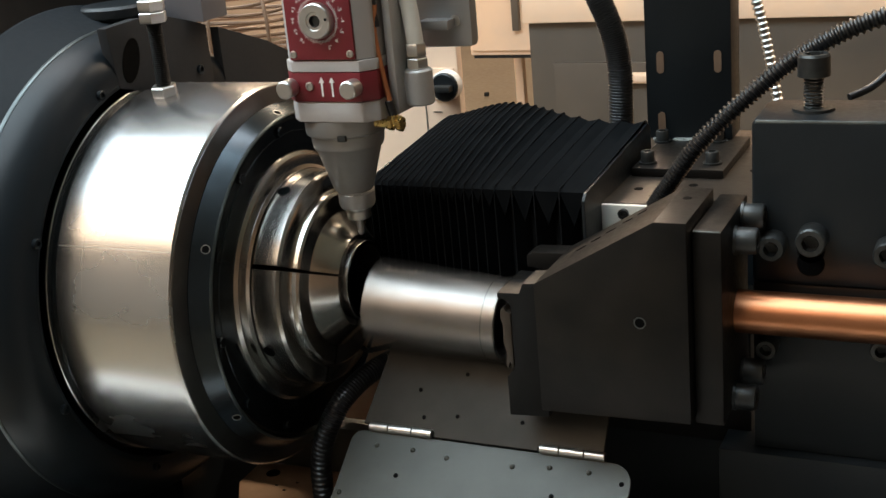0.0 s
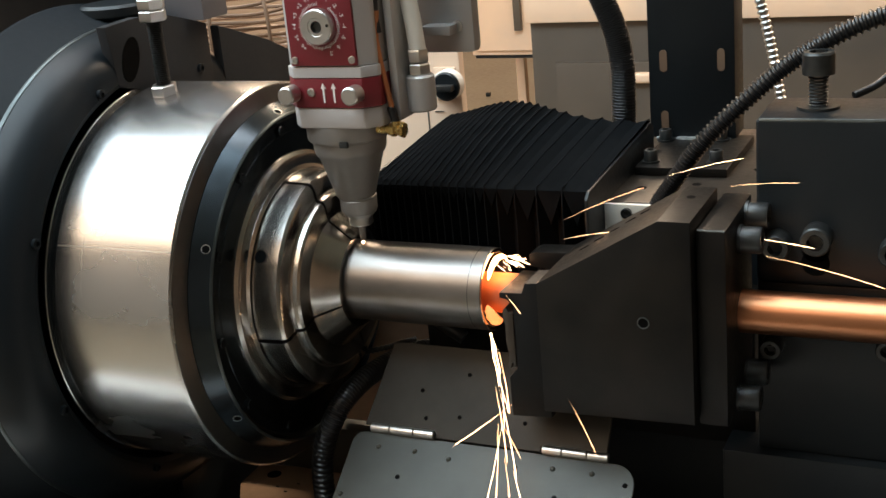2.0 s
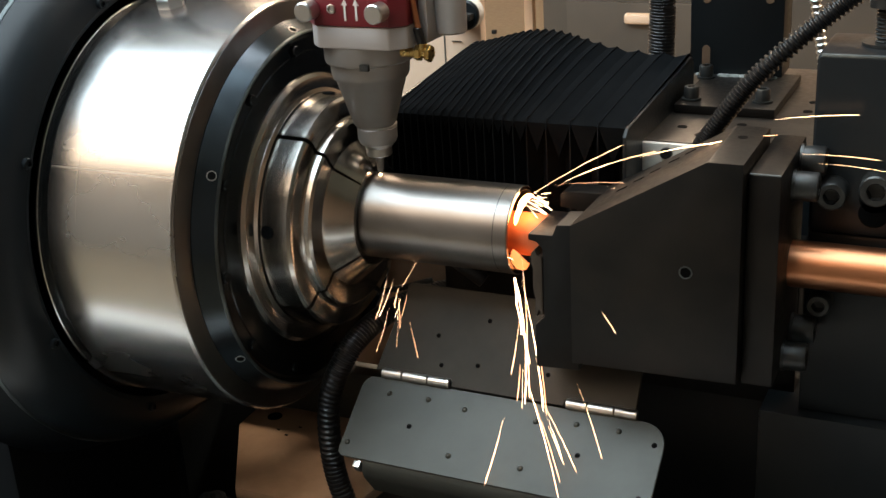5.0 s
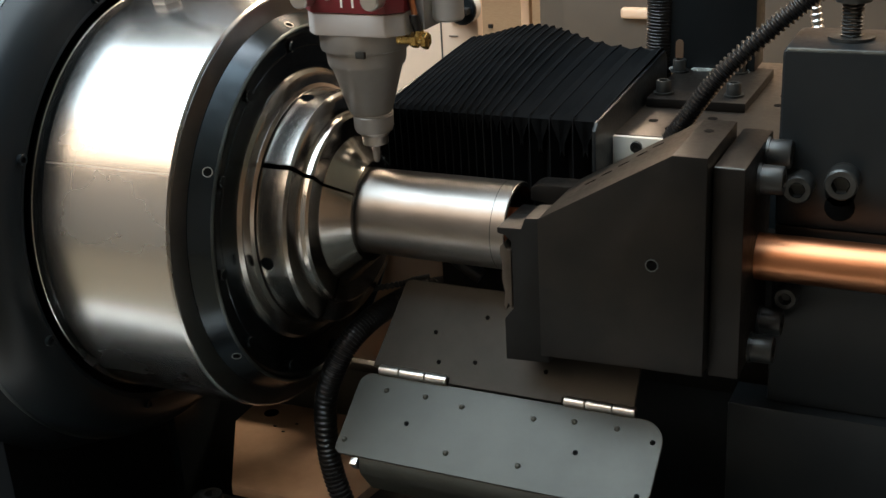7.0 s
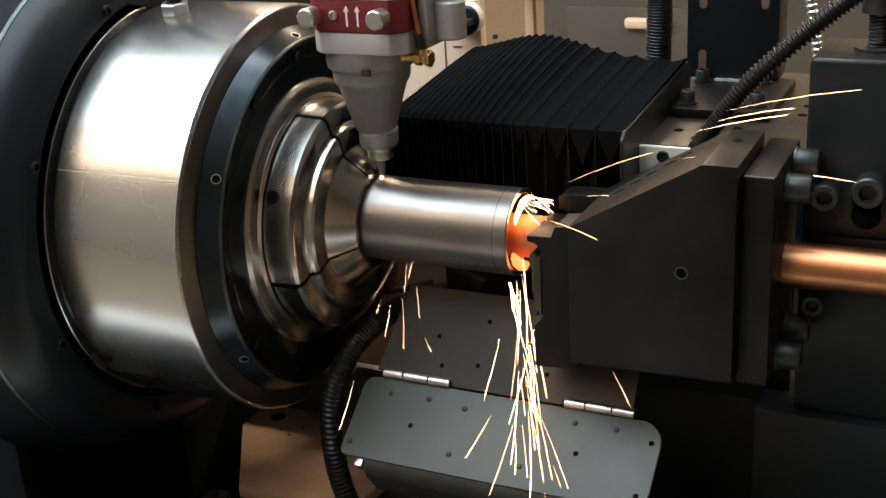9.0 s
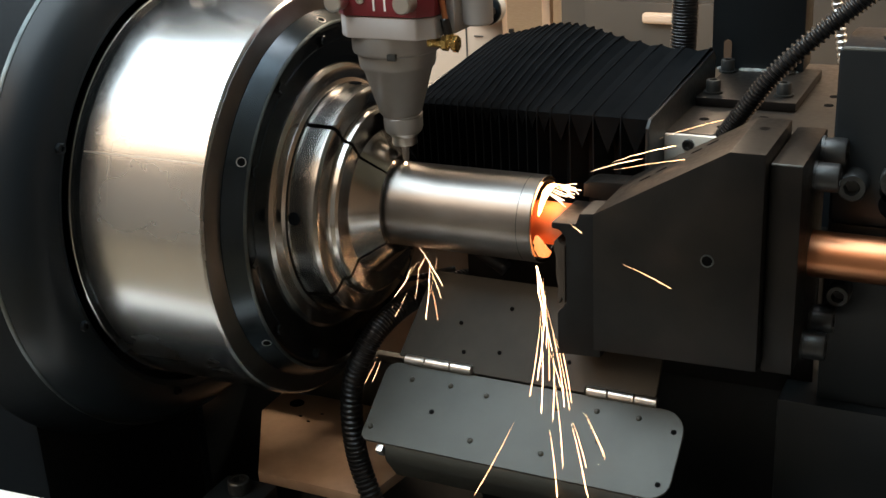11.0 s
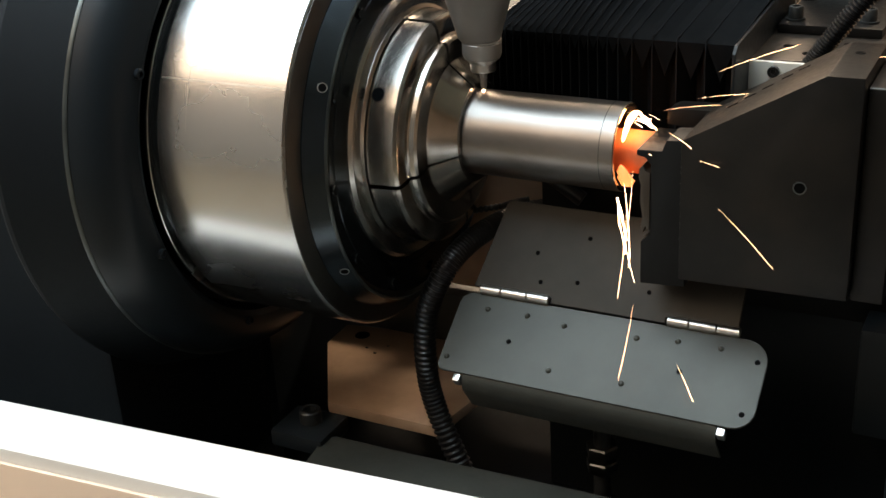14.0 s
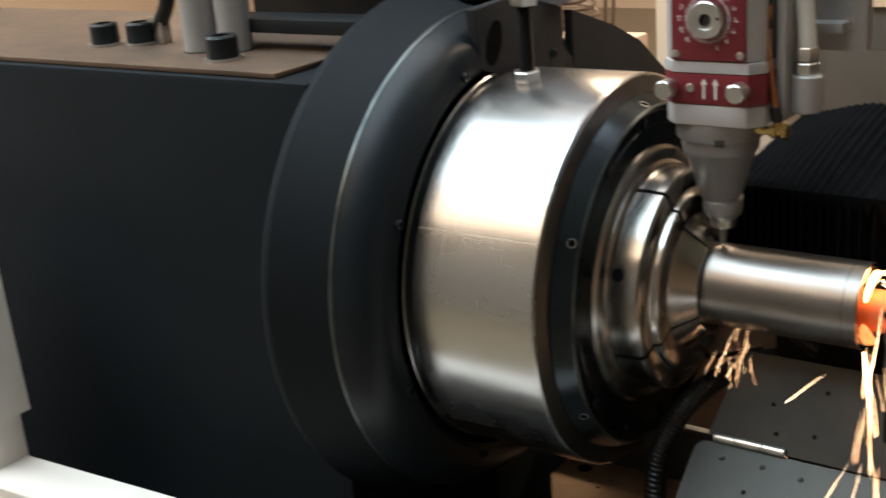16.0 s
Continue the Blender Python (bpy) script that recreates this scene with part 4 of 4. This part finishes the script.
base = thing("machine_base", 0.1, 0.4, -AXIS, "black painted machine base frame", "machine base")
part("frame", box(-1.0, 1.2, -0.1600, 0.7000, -AXIS, -0.2900, 0.004), MATTE, base)
part("bed_wall", box(0.0720, 1.0, 0.0600, 0.2600, -0.2900, -0.1104, 0.002), BLACK, base)
part("side_wall", box(0.3100, 1.0, -0.0200, 0.0580, -0.2900, -0.1710, 0.002), BLACK, base)

# ---- behind the machine ----
cab = thing("control_cabinet", -0.15, 0.7, -AXIS, "cream painted electrical cabinet with rotary switch", "cabinet")
part("body", box(-0.2300, -0.0910, 0.5000, 0.5140, -AXIS, 0.1500, 0.003), CREAM, cab)
part("door_gap", box(-0.1325, -0.1310, 0.4994, 0.5010, -0.6, 0.14, 0), TAUPE, cab)
sw = part("switch_plate", box(-0.1200, -0.0950, 0.4970, 0.5002, 0.0060, 0.0400, 0.001), CREAM, cab)
kn = part("switch_ring", rod((-0.1010, 0.4970, 0.0232), (-0.1010, 0.4840, 0.0232), 0.0160, 32, 0.001), SILL, cab)
part("switch_disc", rod((-0.0990, 0.4838, 0.0232), (-0.0990, 0.4780, 0.0232), 0.0150, 32, 0.0015), BLACK, cab)
part("switch_grip", box(-0.1080, -0.0880, 0.4680, 0.4782, 0.0200, 0.0264, 0.0015), BOLT, cab)
part("caption", box(-0.1230, -0.1130, 0.4990, 0.5002, -0.0080, -0.0070, 0), TAUPE, cab)
bench = thing("bench", -0.2, 3.2, -AXIS, "taupe steel bench with a cream top and door", "bench")
part("pedestal", box(-0.9770, 0.2000, 3.0, 3.6, -AXIS, -0.3130, 0.004), TAUPE, bench)
part("door", box(-0.8950, -0.3600, 2.985, 3.0, -0.95, -0.4420, 0.004), TAUPE, bench)
part("door_handle", box(-0.7017, -0.5563, 2.955, 2.984, -0.5030, -0.4701, 0.012, 4), CREAM, bench, "pale pull handle")
part("panel", box(0.2004, 1.6, 3.0, 3.3, -0.4700, -0.3130, 0.004), TAUPE, bench)
part("top", box(-0.985, 1.65, 2.97, 3.66, -0.3126, -0.2300, 0.006), CREAM, bench)
# thin white strip in front of the bench top
part("lamp_strip", box(0.1500, 1.60, 2.935, 2.941, -0.3000, -0.2900, 0), SILL, bench)
crate = thing("white_cabinet", -1.4, 4.1, -AXIS, "cream steel cupboard standing on a dark plinth", "cupboard")
part("body", box(-1.63, -0.60, 4.0, 4.5, -0.605, 0.9, 0.006), CREAM, crate)
part("door", box(-1.615, -1.30, 3.985, 4.0, -0.585, 0.85, 0.005), CREAM, crate)
part("base_rail", box(-1.62, -0.61, 4.01, 4.49, -0.620, -0.6055, 0.004), BLACK, crate)
for lx in (-1.58, -0.66):
    part("leg", box(lx - 0.02, lx + 0.02, 4.40, 4.44, -AXIS, -0.6204, 0.003), CREAM, crate)
part("latch", box(-1.42, -1.39, 3.96, 3.985, -0.50, -0.28, 0.004), TAUPE, crate)
solid("floor_socket", box(-2.010, -1.988, 4.98, 5.00, -AXIS, -AXIS + 0.020, 0.003), BLACK, "small black floor socket box", "socket")
coil = thing("wire_coil", -0.69, 1.0, -0.05, "stack of brown steel wire rings with tie wires", "wire coil")
for k in range(9):
    r, z = 0.105 - 0.006 * (k % 3), -0.05 + 0.013 * k
    ring = [(-0.69 + (r + 0.004 * math.sin(k + 2 * a)) * math.cos(a), 1.0 + r * math.sin(a), z + 0.003 * math.sin(3 * a + k)) for a in (2 * math.pi * j / 24 for j in range(25))]
    part("wire_ring", sweep(ring, 0.0030, n=72, seg=8), BASEM, coil)
for k in range(6):
    a = radians(200 + 40 * k)
    part("tie", sweep([(-0.69 + r * math.cos(a), 1.0 + r * math.sin(a), z) for r, z in ((0.125, -0.06), (0.128, 0.03), (0.105, 0.075), (0.07, 0.06))], 0.0030, n=20, seg=8), BASEM, coil)
stand = thing("coil_stand", -0.69, 1.0, -AXIS, "cream steel stand under the wire coil", "stand")
part("top", box(-0.82, -0.55, 0.88, 1.12, -0.1000, -0.0560, 0.004), CREAM, stand)
part("leg", box(-0.80, -0.77, 0.98, 1.01, -AXIS, -0.1004, 0.003), CREAM, stand)
part("leg", box(-0.60, -0.57, 0.98, 1.01, -AXIS, -0.1004, 0.003), CREAM, stand)
solid("cable_duct", sweep([(0.1745, 0.2000, 0.0300), (0.1755, 0.2000, 0.0650), (0.1758, 0.2000, 0.0988), (0.1718, 0.2000, 0.1236), (0.1626, 0.2000, 0.1482), (0.1480, 0.2000, 0.1800), (0.1280, 0.2000, 0.2200)], 0.0092, ribs=95, depth=0.0006, seg=20), HOSE, "thick black corrugated cable duct", "conduit")
solid("armoured_cable", sweep([(0.2510, 0.4800, -0.0600), (0.2410, 0.4800, 0.0050), (0.2290, 0.4800, 0.0700), (0.2140, 0.4800, 0.1300), (0.1960, 0.4800, 0.1900)], 0.0052, ribs=48, depth=0.0012, seg=14), ZINC, "bright armoured steel cable", "cable")

# ---- glowing melt and sparks ----
MELT = mat("molten_steel", (1.0, 0.6, 0.3), 0.6, emit=(1.0, 0.38, 0.11), strength=34.0)
LUMP = mat("orange_hot_lump", (0.9, 0.4, 0.2), 0.6, emit=(1.0, 0.27, 0.07), strength=1.5)
FLARE = mat("orange_flare", (1.0, 0.5, 0.2), 0.6, emit=(1.0, 0.30, 0.05), strength=2.6)
HOT = mat("white_hot", (1.0, 0.7, 0.4), 0.6, emit=(1.0, 0.60, 0.33), strength=16.0)
SPARK = mat("spark_glow", (1.0, 0.6, 0.3), 0.6, emit=(1.0, 0.56, 0.28), strength=9.0)
EMBER = mat("ember_glow", (0.9, 0.3, 0.1), 0.6, emit=(1.0, 0.50, 0.24), strength=6.0)
PARK = (0.240, -0.022, -0.034)          # inside the solid clamp block


def spark_mesh(length, r):
    """A thin tapered streak along x with a slight bend."""
    bm = bmesh.new()
    rows = []
    for j, (u, k) in enumerate(((-0.5, 0.12), (-0.2, 0.6), (0.15, 1.0), (0.45, 1.0), (0.5, 0.3))):
        z = -0.02 * length * (u + 0.1) ** 2 * 4
        rows.append([bm.verts.new((u * length, k * r * math.cos(a), z + k * r * math.sin(a))) for a in (0.3, 0.3 + 2.0944, 0.3 + 4.1888)])
    for a, b in zip(rows, rows[1:]):
        for k in range(3):
            bm.faces.new((a[k], a[(k + 1) % 3], b[(k + 1) % 3], b[k]))
    bm.faces.new(rows[0][::-1])
    bm.faces.new(rows[-1])
    return bm


rng = random.Random(7)
sparks = []


def add_spark(kind, length, r, material):
    ob = thing("spark", *PARK, "thin glowing orange spark streak in flight", "spark", "flying sparks")
    bm = spark_mesh(length, r)
    bmesh.ops.translate(bm, vec=PARK, verts=bm.verts)
    part("streak", bm, material, ob)
    sparks.append((ob, kind))


COUNTS = (("down", 38, 0.020, 0.062, 0.00011, 0.00024), ("right", 14, 0.030, 0.075, 0.00007, 0.00013), ("fan", 16, 0.008, 0.020, 0.00008, 0.00015),
          ("under", 26, 0.008, 0.036, 0.00005, 0.00010), ("far", 7, 0.012, 0.045, 0.00007, 0.00014))
for kind, count, short, tall, thin, thick in COUNTS:
    for k in range(count):
        add_spark(kind, rng.uniform(short, tall), rng.uniform(thin, thick), (SPARK, HOT, SPARK, EMBER)[k % 4] if kind != "fan" else HOT)


def blob(name, lumps, material, label):
    ob = thing(name, *PARK, label, "melt", "melt at the tube end")
    for x, y, z, r in lumps:
        bm = bmesh.new()
        bmesh.ops.create_icosphere(bm, subdivisions=2, radius=r)
        for v in bm.verts:
            v.co *= 1 + 0.35 * noise.noise(v.co * 260 + Vector((x * 900, y * 700, z * 800)))
            v.co.x *= 0.8
        bmesh.ops.translate(bm, vec=Vector(PARK) + Vector((x, y, z)), verts=bm.verts)
        part("droplet", bm, material, ob)
    return ob


def crescent(name, a0, a1, ring, fat, material, label):
    """A ragged crescent of melt inside the mouth of the tube, between two angles from the top towards the front."""
    ob = thing(name, *PARK, label, "melt", "melt at the tube end")
    bm = bmesh.new()
    rows, n = [], 18
    for j in range(n + 1):
        u = j / n
        a = radians(a0 + (a1 - a0) * u)
        w = fat * (0.12 + math.sin(math.pi * u) ** 0.7) * (1 + 0.35 * noise.noise(Vector((u * 9, a0, 0))))
        rows.append([])
        for i in range(10):
            b = 2 * math.pi * i / 10
            k = 1 + 0.3 * noise.noise(Vector((math.cos(b) * 1.5, math.sin(b) * 1.5, u * 12 + a0)))
            r = ring + 0.75 * w * k * math.cos(b)
            rows[-1].append(bm.verts.new((PARK[0] + 1.1 * w * k * math.sin(b) + 0.3 * fat * math.sin(math.pi * u), PARK[1] - r * math.sin(a), PARK[2] + r * math.cos(a))))
    for p, q in zip(rows, rows[1:]):
        for i in range(10):
            bm.faces.new((p[i], p[(i + 1) % 10], q[(i + 1) % 10], q[i]))
    bm.faces.new(rows[0][::-1])
    bm.faces.new(rows[-1])
    part("film", bm, material, ob)
    return ob


melt_top = crescent("molten_spray", -35, 62, 0.0205, 0.0017, MELT, "white-hot spray at the top of the tube end")
melt_low = crescent("molten_drip", 100, 178, 0.0195, 0.0034, LUMP, "orange-hot drip below the tube end")
cut_flare = crescent("cut_flare", -8, 56, 0.0258, 0.0050, FLARE, "orange flare at the parting cut")
cut_spot = blob("cut_spot", [(0, 0, 0, 0.0011)], HOT, "tiny bright spot under the nozzle")
slag_a = blob("hot_slag", [(0, 0, 0, 0.0013), (0.0006, -0.001, -0.0012, 0.0009)], MELT, "glowing slag drop on the flap")
slag_b = blob("hot_slag", [(0, 0, 0, 0.0015), (0.0002, -0.0016, -0.0014, 0.0012)], MELT, "glowing slag drop on the flap")
# threads of melt that run down in front of the jaw
stream = thing("molten_stream", *PARK, "bright threads of melt running down from the tube end", "melt", "melt at the tube end")
for k in range(4):
    line = [(PARK[0] - 0.035 + 0.0016 * j + 0.0005 * j * (k - 1.5) + 0.0005 * math.sin(1.7 * j + k * 2.1), PARK[1] + 0.004 - 0.0018 * j, PARK[2] + 0.020 - 0.0078 * j) for j in range(3 + (k * 2) % 5)]
    part("thread", sweep(line, 0.00010 + 0.00012 * (k % 2), n=18, seg=5), HOT, stream)


# ---- movement ----
def at(x, y, z, rx=0, ry=0, rz=0):
    return pose(x, y, z + AXIS, rx, ry, rz)


RUNS = ((1.40, 5.90), (7.47, 12.05), (13.62, 16.4))      # the times in which the beam cuts
SHIFT = 0.0167


def shift_rows():
    """How far the carriage stands towards the chuck, time by time."""
    out = [(0, 0.0), (0.34, 0.0), (0.50, -0.0152), (0.62, -0.0172), (1.0, -0.0175), (1.36, -0.0172), (1.46, -0.0050), (1.56, 0.0), (3.5, 0.0), (6.20, 0.0)]
    out += [(6.42, -0.0140), (6.6, -SHIFT), (7.0, -SHIFT), (7.40, -SHIFT), (7.50, -0.0092), (7.62, -0.0010), (7.72, 0.0), (9.5, 0.0), (12.56, 0.0)]
    return out + [(12.72, -0.0140), (12.85, -SHIFT), (13.2, -SHIFT), (13.58, -SHIFT), (13.68, -0.0060), (13.78, 0.0), (15.0, 0.0), (16.0, 0.0)]


def motions():
    # carriage and the pleats that follow it
    rows = shift_rows()
    tx, ty, tz = tail["at"]
    walk(tail, [(t, at(tx + c, ty, tz)) for t, c in rows])
    for k, ob in enumerate(pleats):
        share = ((RIDGES[k] - RIDGES[0]) / (RIDGES[-1] - RIDGES[0])) ** 1.6
        if share > 0.01:
            walk(ob, [(t, pose(c * share, 0, 0)) for t, c in rows])
    walk(end_plate, [(t, pose(c, 0, 0)) for t, c in rows])
    # the rod slides out of the tube when a piece falls and back in with the next
    cx, cy, cz = copper["at"]
    out = 0.128
    walk(copper, [(t, at(cx + d, cy, cz)) for t, d in ((0, out), (0.30, out), (0.40, 0.040), (0.46, 0.0), (3.0, 0.0), (5.92, 0.0), (6.02, out), (6.22, out), (6.38, 0.0), (9.0, 0.0), (12.10, 0.0), (12.19, out), (12.50, out), (12.60, 0.060), (12.68, 0.0), (16, 0.0))])
    # head lifts between cuts
    lx, ly, lz = laser["at"]
    walk(laser, [(t, at(lx, ly, lz + d)) for t, d in ((0, 0.0045), (1.33, 0.0045), (1.43, 0.0), (3.0, 0.0), (5.92, 0.0), (6.05, 0.0045), (7.38, 0.0045), (7.48, 0.0), (9.0, 0.0), (12.08, 0.0), (12.20, 0.0045), (13.52, 0.0045), (13.62, 0.0), (16, 0.0))])
    # collet and the tube in it turn together
    turn = [(0, 65.4)]
    a = 65.4
    for (t0, t1), sweep_angle in zip(RUNS, (372.8, 372.7, 82.0 * 2.38)):
        end = min(t1, 16.0)
        n = max(int((end - t0) / 0.4), 1)
        turn += [(t0 + (end - t0) * k / n, a - sweep_angle * k / n) for k in range(n + 1)]
        a -= sweep_angle
    if turn[-1][0] < 16:
        turn.append((16, a))
    walk(collet, [(t, at(0, 0, 0, r)) for t, r in turn])
    spin = lambda t: float(np.interp(t, [q[0] for q in turn], [q[1] for q in turn]))

    # each tube: waits in the bore, is fed out, turns, falls
    mid = CUT + LONG / 2
    feeds = [None, (0.42, 0.70), (6.22, 6.50), (12.62, 12.90), None]
    falls = [(-0.02,), (5.95,), (12.12,), None, None]
    drop_a = [(0.0, mid + 0.008, 0.0, -0.018, 3, 0), (0.1, mid + 0.012, -0.034, -0.058, -24, 6), (0.2, 0.122, -0.085, -0.098, 0, 4), (0.3, 0.120, -0.130, -0.175, 8, 8), (0.4, 0.120, -0.145, -0.255, 20, 14), (0.5, 0.12, -0.13, -0.268, 30, 20)]
    drop_c = [(0.0, mid + 0.001, 0.0, 0.0, 0, 0), (0.08, 0.1030, -0.002, -0.0200, -26, 0), (0.18, 0.1110, -0.048, -0.0700, -46, 0), (0.28, 0.1050, -0.100, -0.1150, -72, 12), (0.38, 0.0890, -0.105, -0.1760, -88, 10), (0.48, 0.0720, -0.105, -0.2250, -84, 6), (0.58, 0.0650, -0.105, -0.2500, -60, 0), (0.7, 0.065, -0.10, -0.262, -30, 0)]
    for k, ob in enumerate(tubes):
        rows = []
        back = mid - LONG + 0.0008
        if k == 4:                       # the last length waits behind the others
            walk(ob, [(t, at(back, 0, 0, r)) for t, r in turn])
            continue
        if feeds[k]:
            f0, f1 = feeds[k]
            for t, r in turn:
                if t < f0:
                    rows.append((t, at(back, 0, 0, r)))
            rows.append((f0, at(back, 0, 0, spin(f0))))
            for u in (0.28, 0.64, 1.0):
                rows.append((f0 + (f1 - f0) * u, at(back + (LONG - 0.0008) * u, 0, 0, spin(f1))))
        if falls[k]:
            d0 = falls[k][0]
            t_in = rows[-1][0] if rows else -1
            for t, r in turn:
                if t_in < t < d0:
                    rows.append((t, at(mid, 0, 0, r)))
            for u, x, y, z, pitch, yaw in (drop_a if k == 0 else drop_c):
                t = 0.0 if k == 0 and u == 0 else d0 + u
                rows.append((t, pose(x, y, z + AXIS, 0, 0, yaw) @ pose(0, 0, 0, 0, pitch, 0) @ pose(0, 0, 0, spin(d0))))
            rows.append((16, rows[-1][1]))
        else:
            t_in = rows[-1][0]
            rows += [(t, at(mid, 0, 0, r)) for t, r in turn if t > t_in]
        walk(ob, rows)

    # melt in the gap while the beam cuts
    for ob, (x, y, z), jit in ((melt_top, (0.1530, 0, 0), 1), (melt_low, (0.1525, 0, 0), 2), (stream, (0.1890, -0.0250, -0.0400), 3)):
        rows = [(0, at(*PARK))]
        for t0, t1 in RUNS:
            rows.append((t0 - 0.04, at(*PARK)))
            t, j = t0, 0
            while t < min(t1, 16):
                j += 1
                rows.append((t, at(x + 0.0007 * math.sin(j * 2.1 + jit), y + 0.0004 * math.sin(j * 1.3), z + 0.0004 * math.sin(j * 1.9), (9 * math.sin(j * jit)) if jit < 3 else 0, 0, (14 * math.sin(j * 2.7)) if jit == 3 else 0)))
                t += 0.17
            if t1 < 16:
                rows = [r for r in rows if r[0] < t1 - 0.16]
                rows += [(t1 - 0.14, at(x, y, z)), (t1 - 0.10, at(*PARK))]
        if rows[-1][0] < 16:
            rows.append((16, at(x, y, z)))
        walk(ob, rows)

    for ob, (x, y, z), spans in ((cut_spot, (0.0602, -0.0010, 0.0260), [(a, min(b, 15.96)) for a, b in RUNS]), (cut_flare, (0.0590, 0, 0), [(5.72, 5.93), (11.82, 12.10)]),
                                 (slag_a, (0.1515, -0.0195, -0.0810), [(12.36, 12.66)]), (slag_b, (0.1560, -0.0640, -0.1195), [(12.40, 12.58)])):
        rows = [(0, at(*PARK))]
        for t0, t1 in spans:
            rows += [(t0 - 0.04, at(*PARK)), (t0, at(x, y, z)), ((t0 + t1) / 2, at(x, y, z, 25)), (t1, at(x, y, z)), (min(t1 + 0.04, 16), at(*PARK))]
        if rows[-1][0] < 16:
            rows.append((16, at(*PARK)))
        walk(ob, rows)

    # sparks: each flies again and again out of the gap
    step = 1 / FPS
    busy = [(1.4, 0.3), (2.0, 0.5), (2.6, 0.9), (3.0, 1.0), (3.5, 0.6), (4.0, 0.15), (4.5, 0.5), (4.8, 0.6), (7.6, 0.15), (8.0, 0.7), (9.0, 1.0), (11.3, 0.45), (12.0, 0.3), (13.7, 0.15), (14.05, 0.2), (14.3, 0.9), (15.2, 1.0), (15.6, 0.8), (16.0, 0.35)]
    for ob, kind in sparks:
        rows = [(0, at(*PARK))]
        for t0, t1 in RUNS:
            t = t0 + rng.uniform(0.0, 0.08 if kind in ("down", "right") else 0.2)
            stop = 16.0 if t1 > 16 else t1 - (0.24 if kind != "under" else 0.10)
            if kind == "under":
                t += rng.uniform(1.05, 1.6)
            while t < stop:
                if kind == "down" and t - t0 > 0.25 and rng.random() > np.interp(t, [b[0] for b in busy], [b[1] for b in busy]):
                    t += 0.18
                    continue
                flying = {"down": rng.uniform(0.14, 0.26), "right": rng.uniform(0.08, 0.18), "fan": rng.uniform(0.10, 0.25), "under": rng.uniform(0.08, 0.16), "far": rng.uniform(0.10, 0.25)}[kind]
                while (frame(t) - 1) % 15 in (0, 1):
                    t += step
                while (frame(t + flying) - 1) % 15 in (0, 14):
                    flying += step
                early = t - t0 < 0.25
                far_out = rng.random() ** 1.5
                p = Vector((0.1555 + rng.uniform(0.0, 0.005), rng.uniform(-0.024, -0.016), -0.026))
                if kind == "down":
                    v = Vector((rng.uniform(-0.10, 0.35), rng.uniform(-0.30, -0.15), -1))
                    reach = 0.020 + 0.035 * far_out
                    if rng.random() < 0.62:
                        p = Vector((0.165 + rng.uniform(-0.004, 0.006), -0.040, -0.066))
                        v = Vector((rng.gauss(0.32, 0.42), rng.uniform(-0.75, -0.40), -0.9))
                        reach = 0.012 + 0.085 * far_out
                elif kind == "right":
                    p = Vector((0.160, rng.uniform(-0.012, 0.010), 0.024))
                    v = Vector((1, rng.uniform(-0.10, 0.05), rng.uniform(0.20, 0.72)))
                    reach = 0.030 + 0.15 * far_out
                elif kind == "fan":
                    p = Vector((0.158, rng.uniform(-0.016, 0.004), 0.0215))
                    v = Vector((1, rng.uniform(-0.6, 0.0), rng.uniform(-0.75, 0.35)))
                    reach = 0.005
                elif kind == "under":
                    p = Vector((rng.uniform(0.064, 0.082), rng.uniform(-0.014, 0.0), -0.029))
                    v = Vector((rng.gauss(-0.15, 0.35), rng.uniform(-0.35, 0.0), -1))
                    reach = 0.006 + 0.07 * far_out ** 2
                else:
                    p = Vector((0.165, -0.035, rng.uniform(-0.01, 0.03)))
                    v = Vector((rng.uniform(-0.4, 1.0), rng.uniform(-0.6, -0.3), rng.uniform(-0.9, 0.35)))
                    reach = 0.03 + 0.12 * far_out
                if early and kind in ("down", "right"):
                    p = Vector((0.160, rng.uniform(-0.014, -0.002), 0.022))
                    v = Vector((1, rng.uniform(-0.15, 0.02), rng.uniform(0.10, 0.60)))
                    reach = 0.01 + 0.12 * far_out
                rows.append((t - step, at(*PARK)))
                v.normalize()
                pace = 0.10 if kind == "fan" else 0.30
                n = max(int(flying / 0.05), 2)
                for u in [0, step] + [flying * j / n for j in range(1, n) if step * 1.6 < flying * j / n < flying - step * 1.6] + [flying - step, flying]:
                    s = reach + pace * (min(max(u, step), flying - step) - flying * 0.5) * (0.3 if kind == "fan" else 1)
                    fall = -1.1 * (0 if kind == "fan" else 1) * s * s
                    q = p + v * s + Vector((0, 0, fall))
                    d = (v + Vector((0, 0, 2 * fall / max(s, 0.004)))).normalized()
                    turnm = Vector((1, 0, 0)).rotation_difference(d).to_matrix().to_4x4()
                    rows.append((t + u, Matrix.Translation((q.x, q.y, q.z + AXIS)) @ turnm))
                end = rows[-1][0]
                rows.append((end + step, at(*PARK)))
                t = end + step * 2.5 + rng.uniform(0.0, {"down": 0.0, "right": 0.25, "fan": 0.02, "under": 0.05, "far": 0.3}[kind])
        rows = [r for r in rows if 0 <= r[0] <= 16]
        keep, last = [], -1
        for t, m in rows:
            f = frame(t)
            if f > last:
                keep.append(((f - 1) / FPS, m))
                last = f
        if last < frame(16):
            keep.append((16, keep[-1][1]))
        walk(ob, keep)


motions()
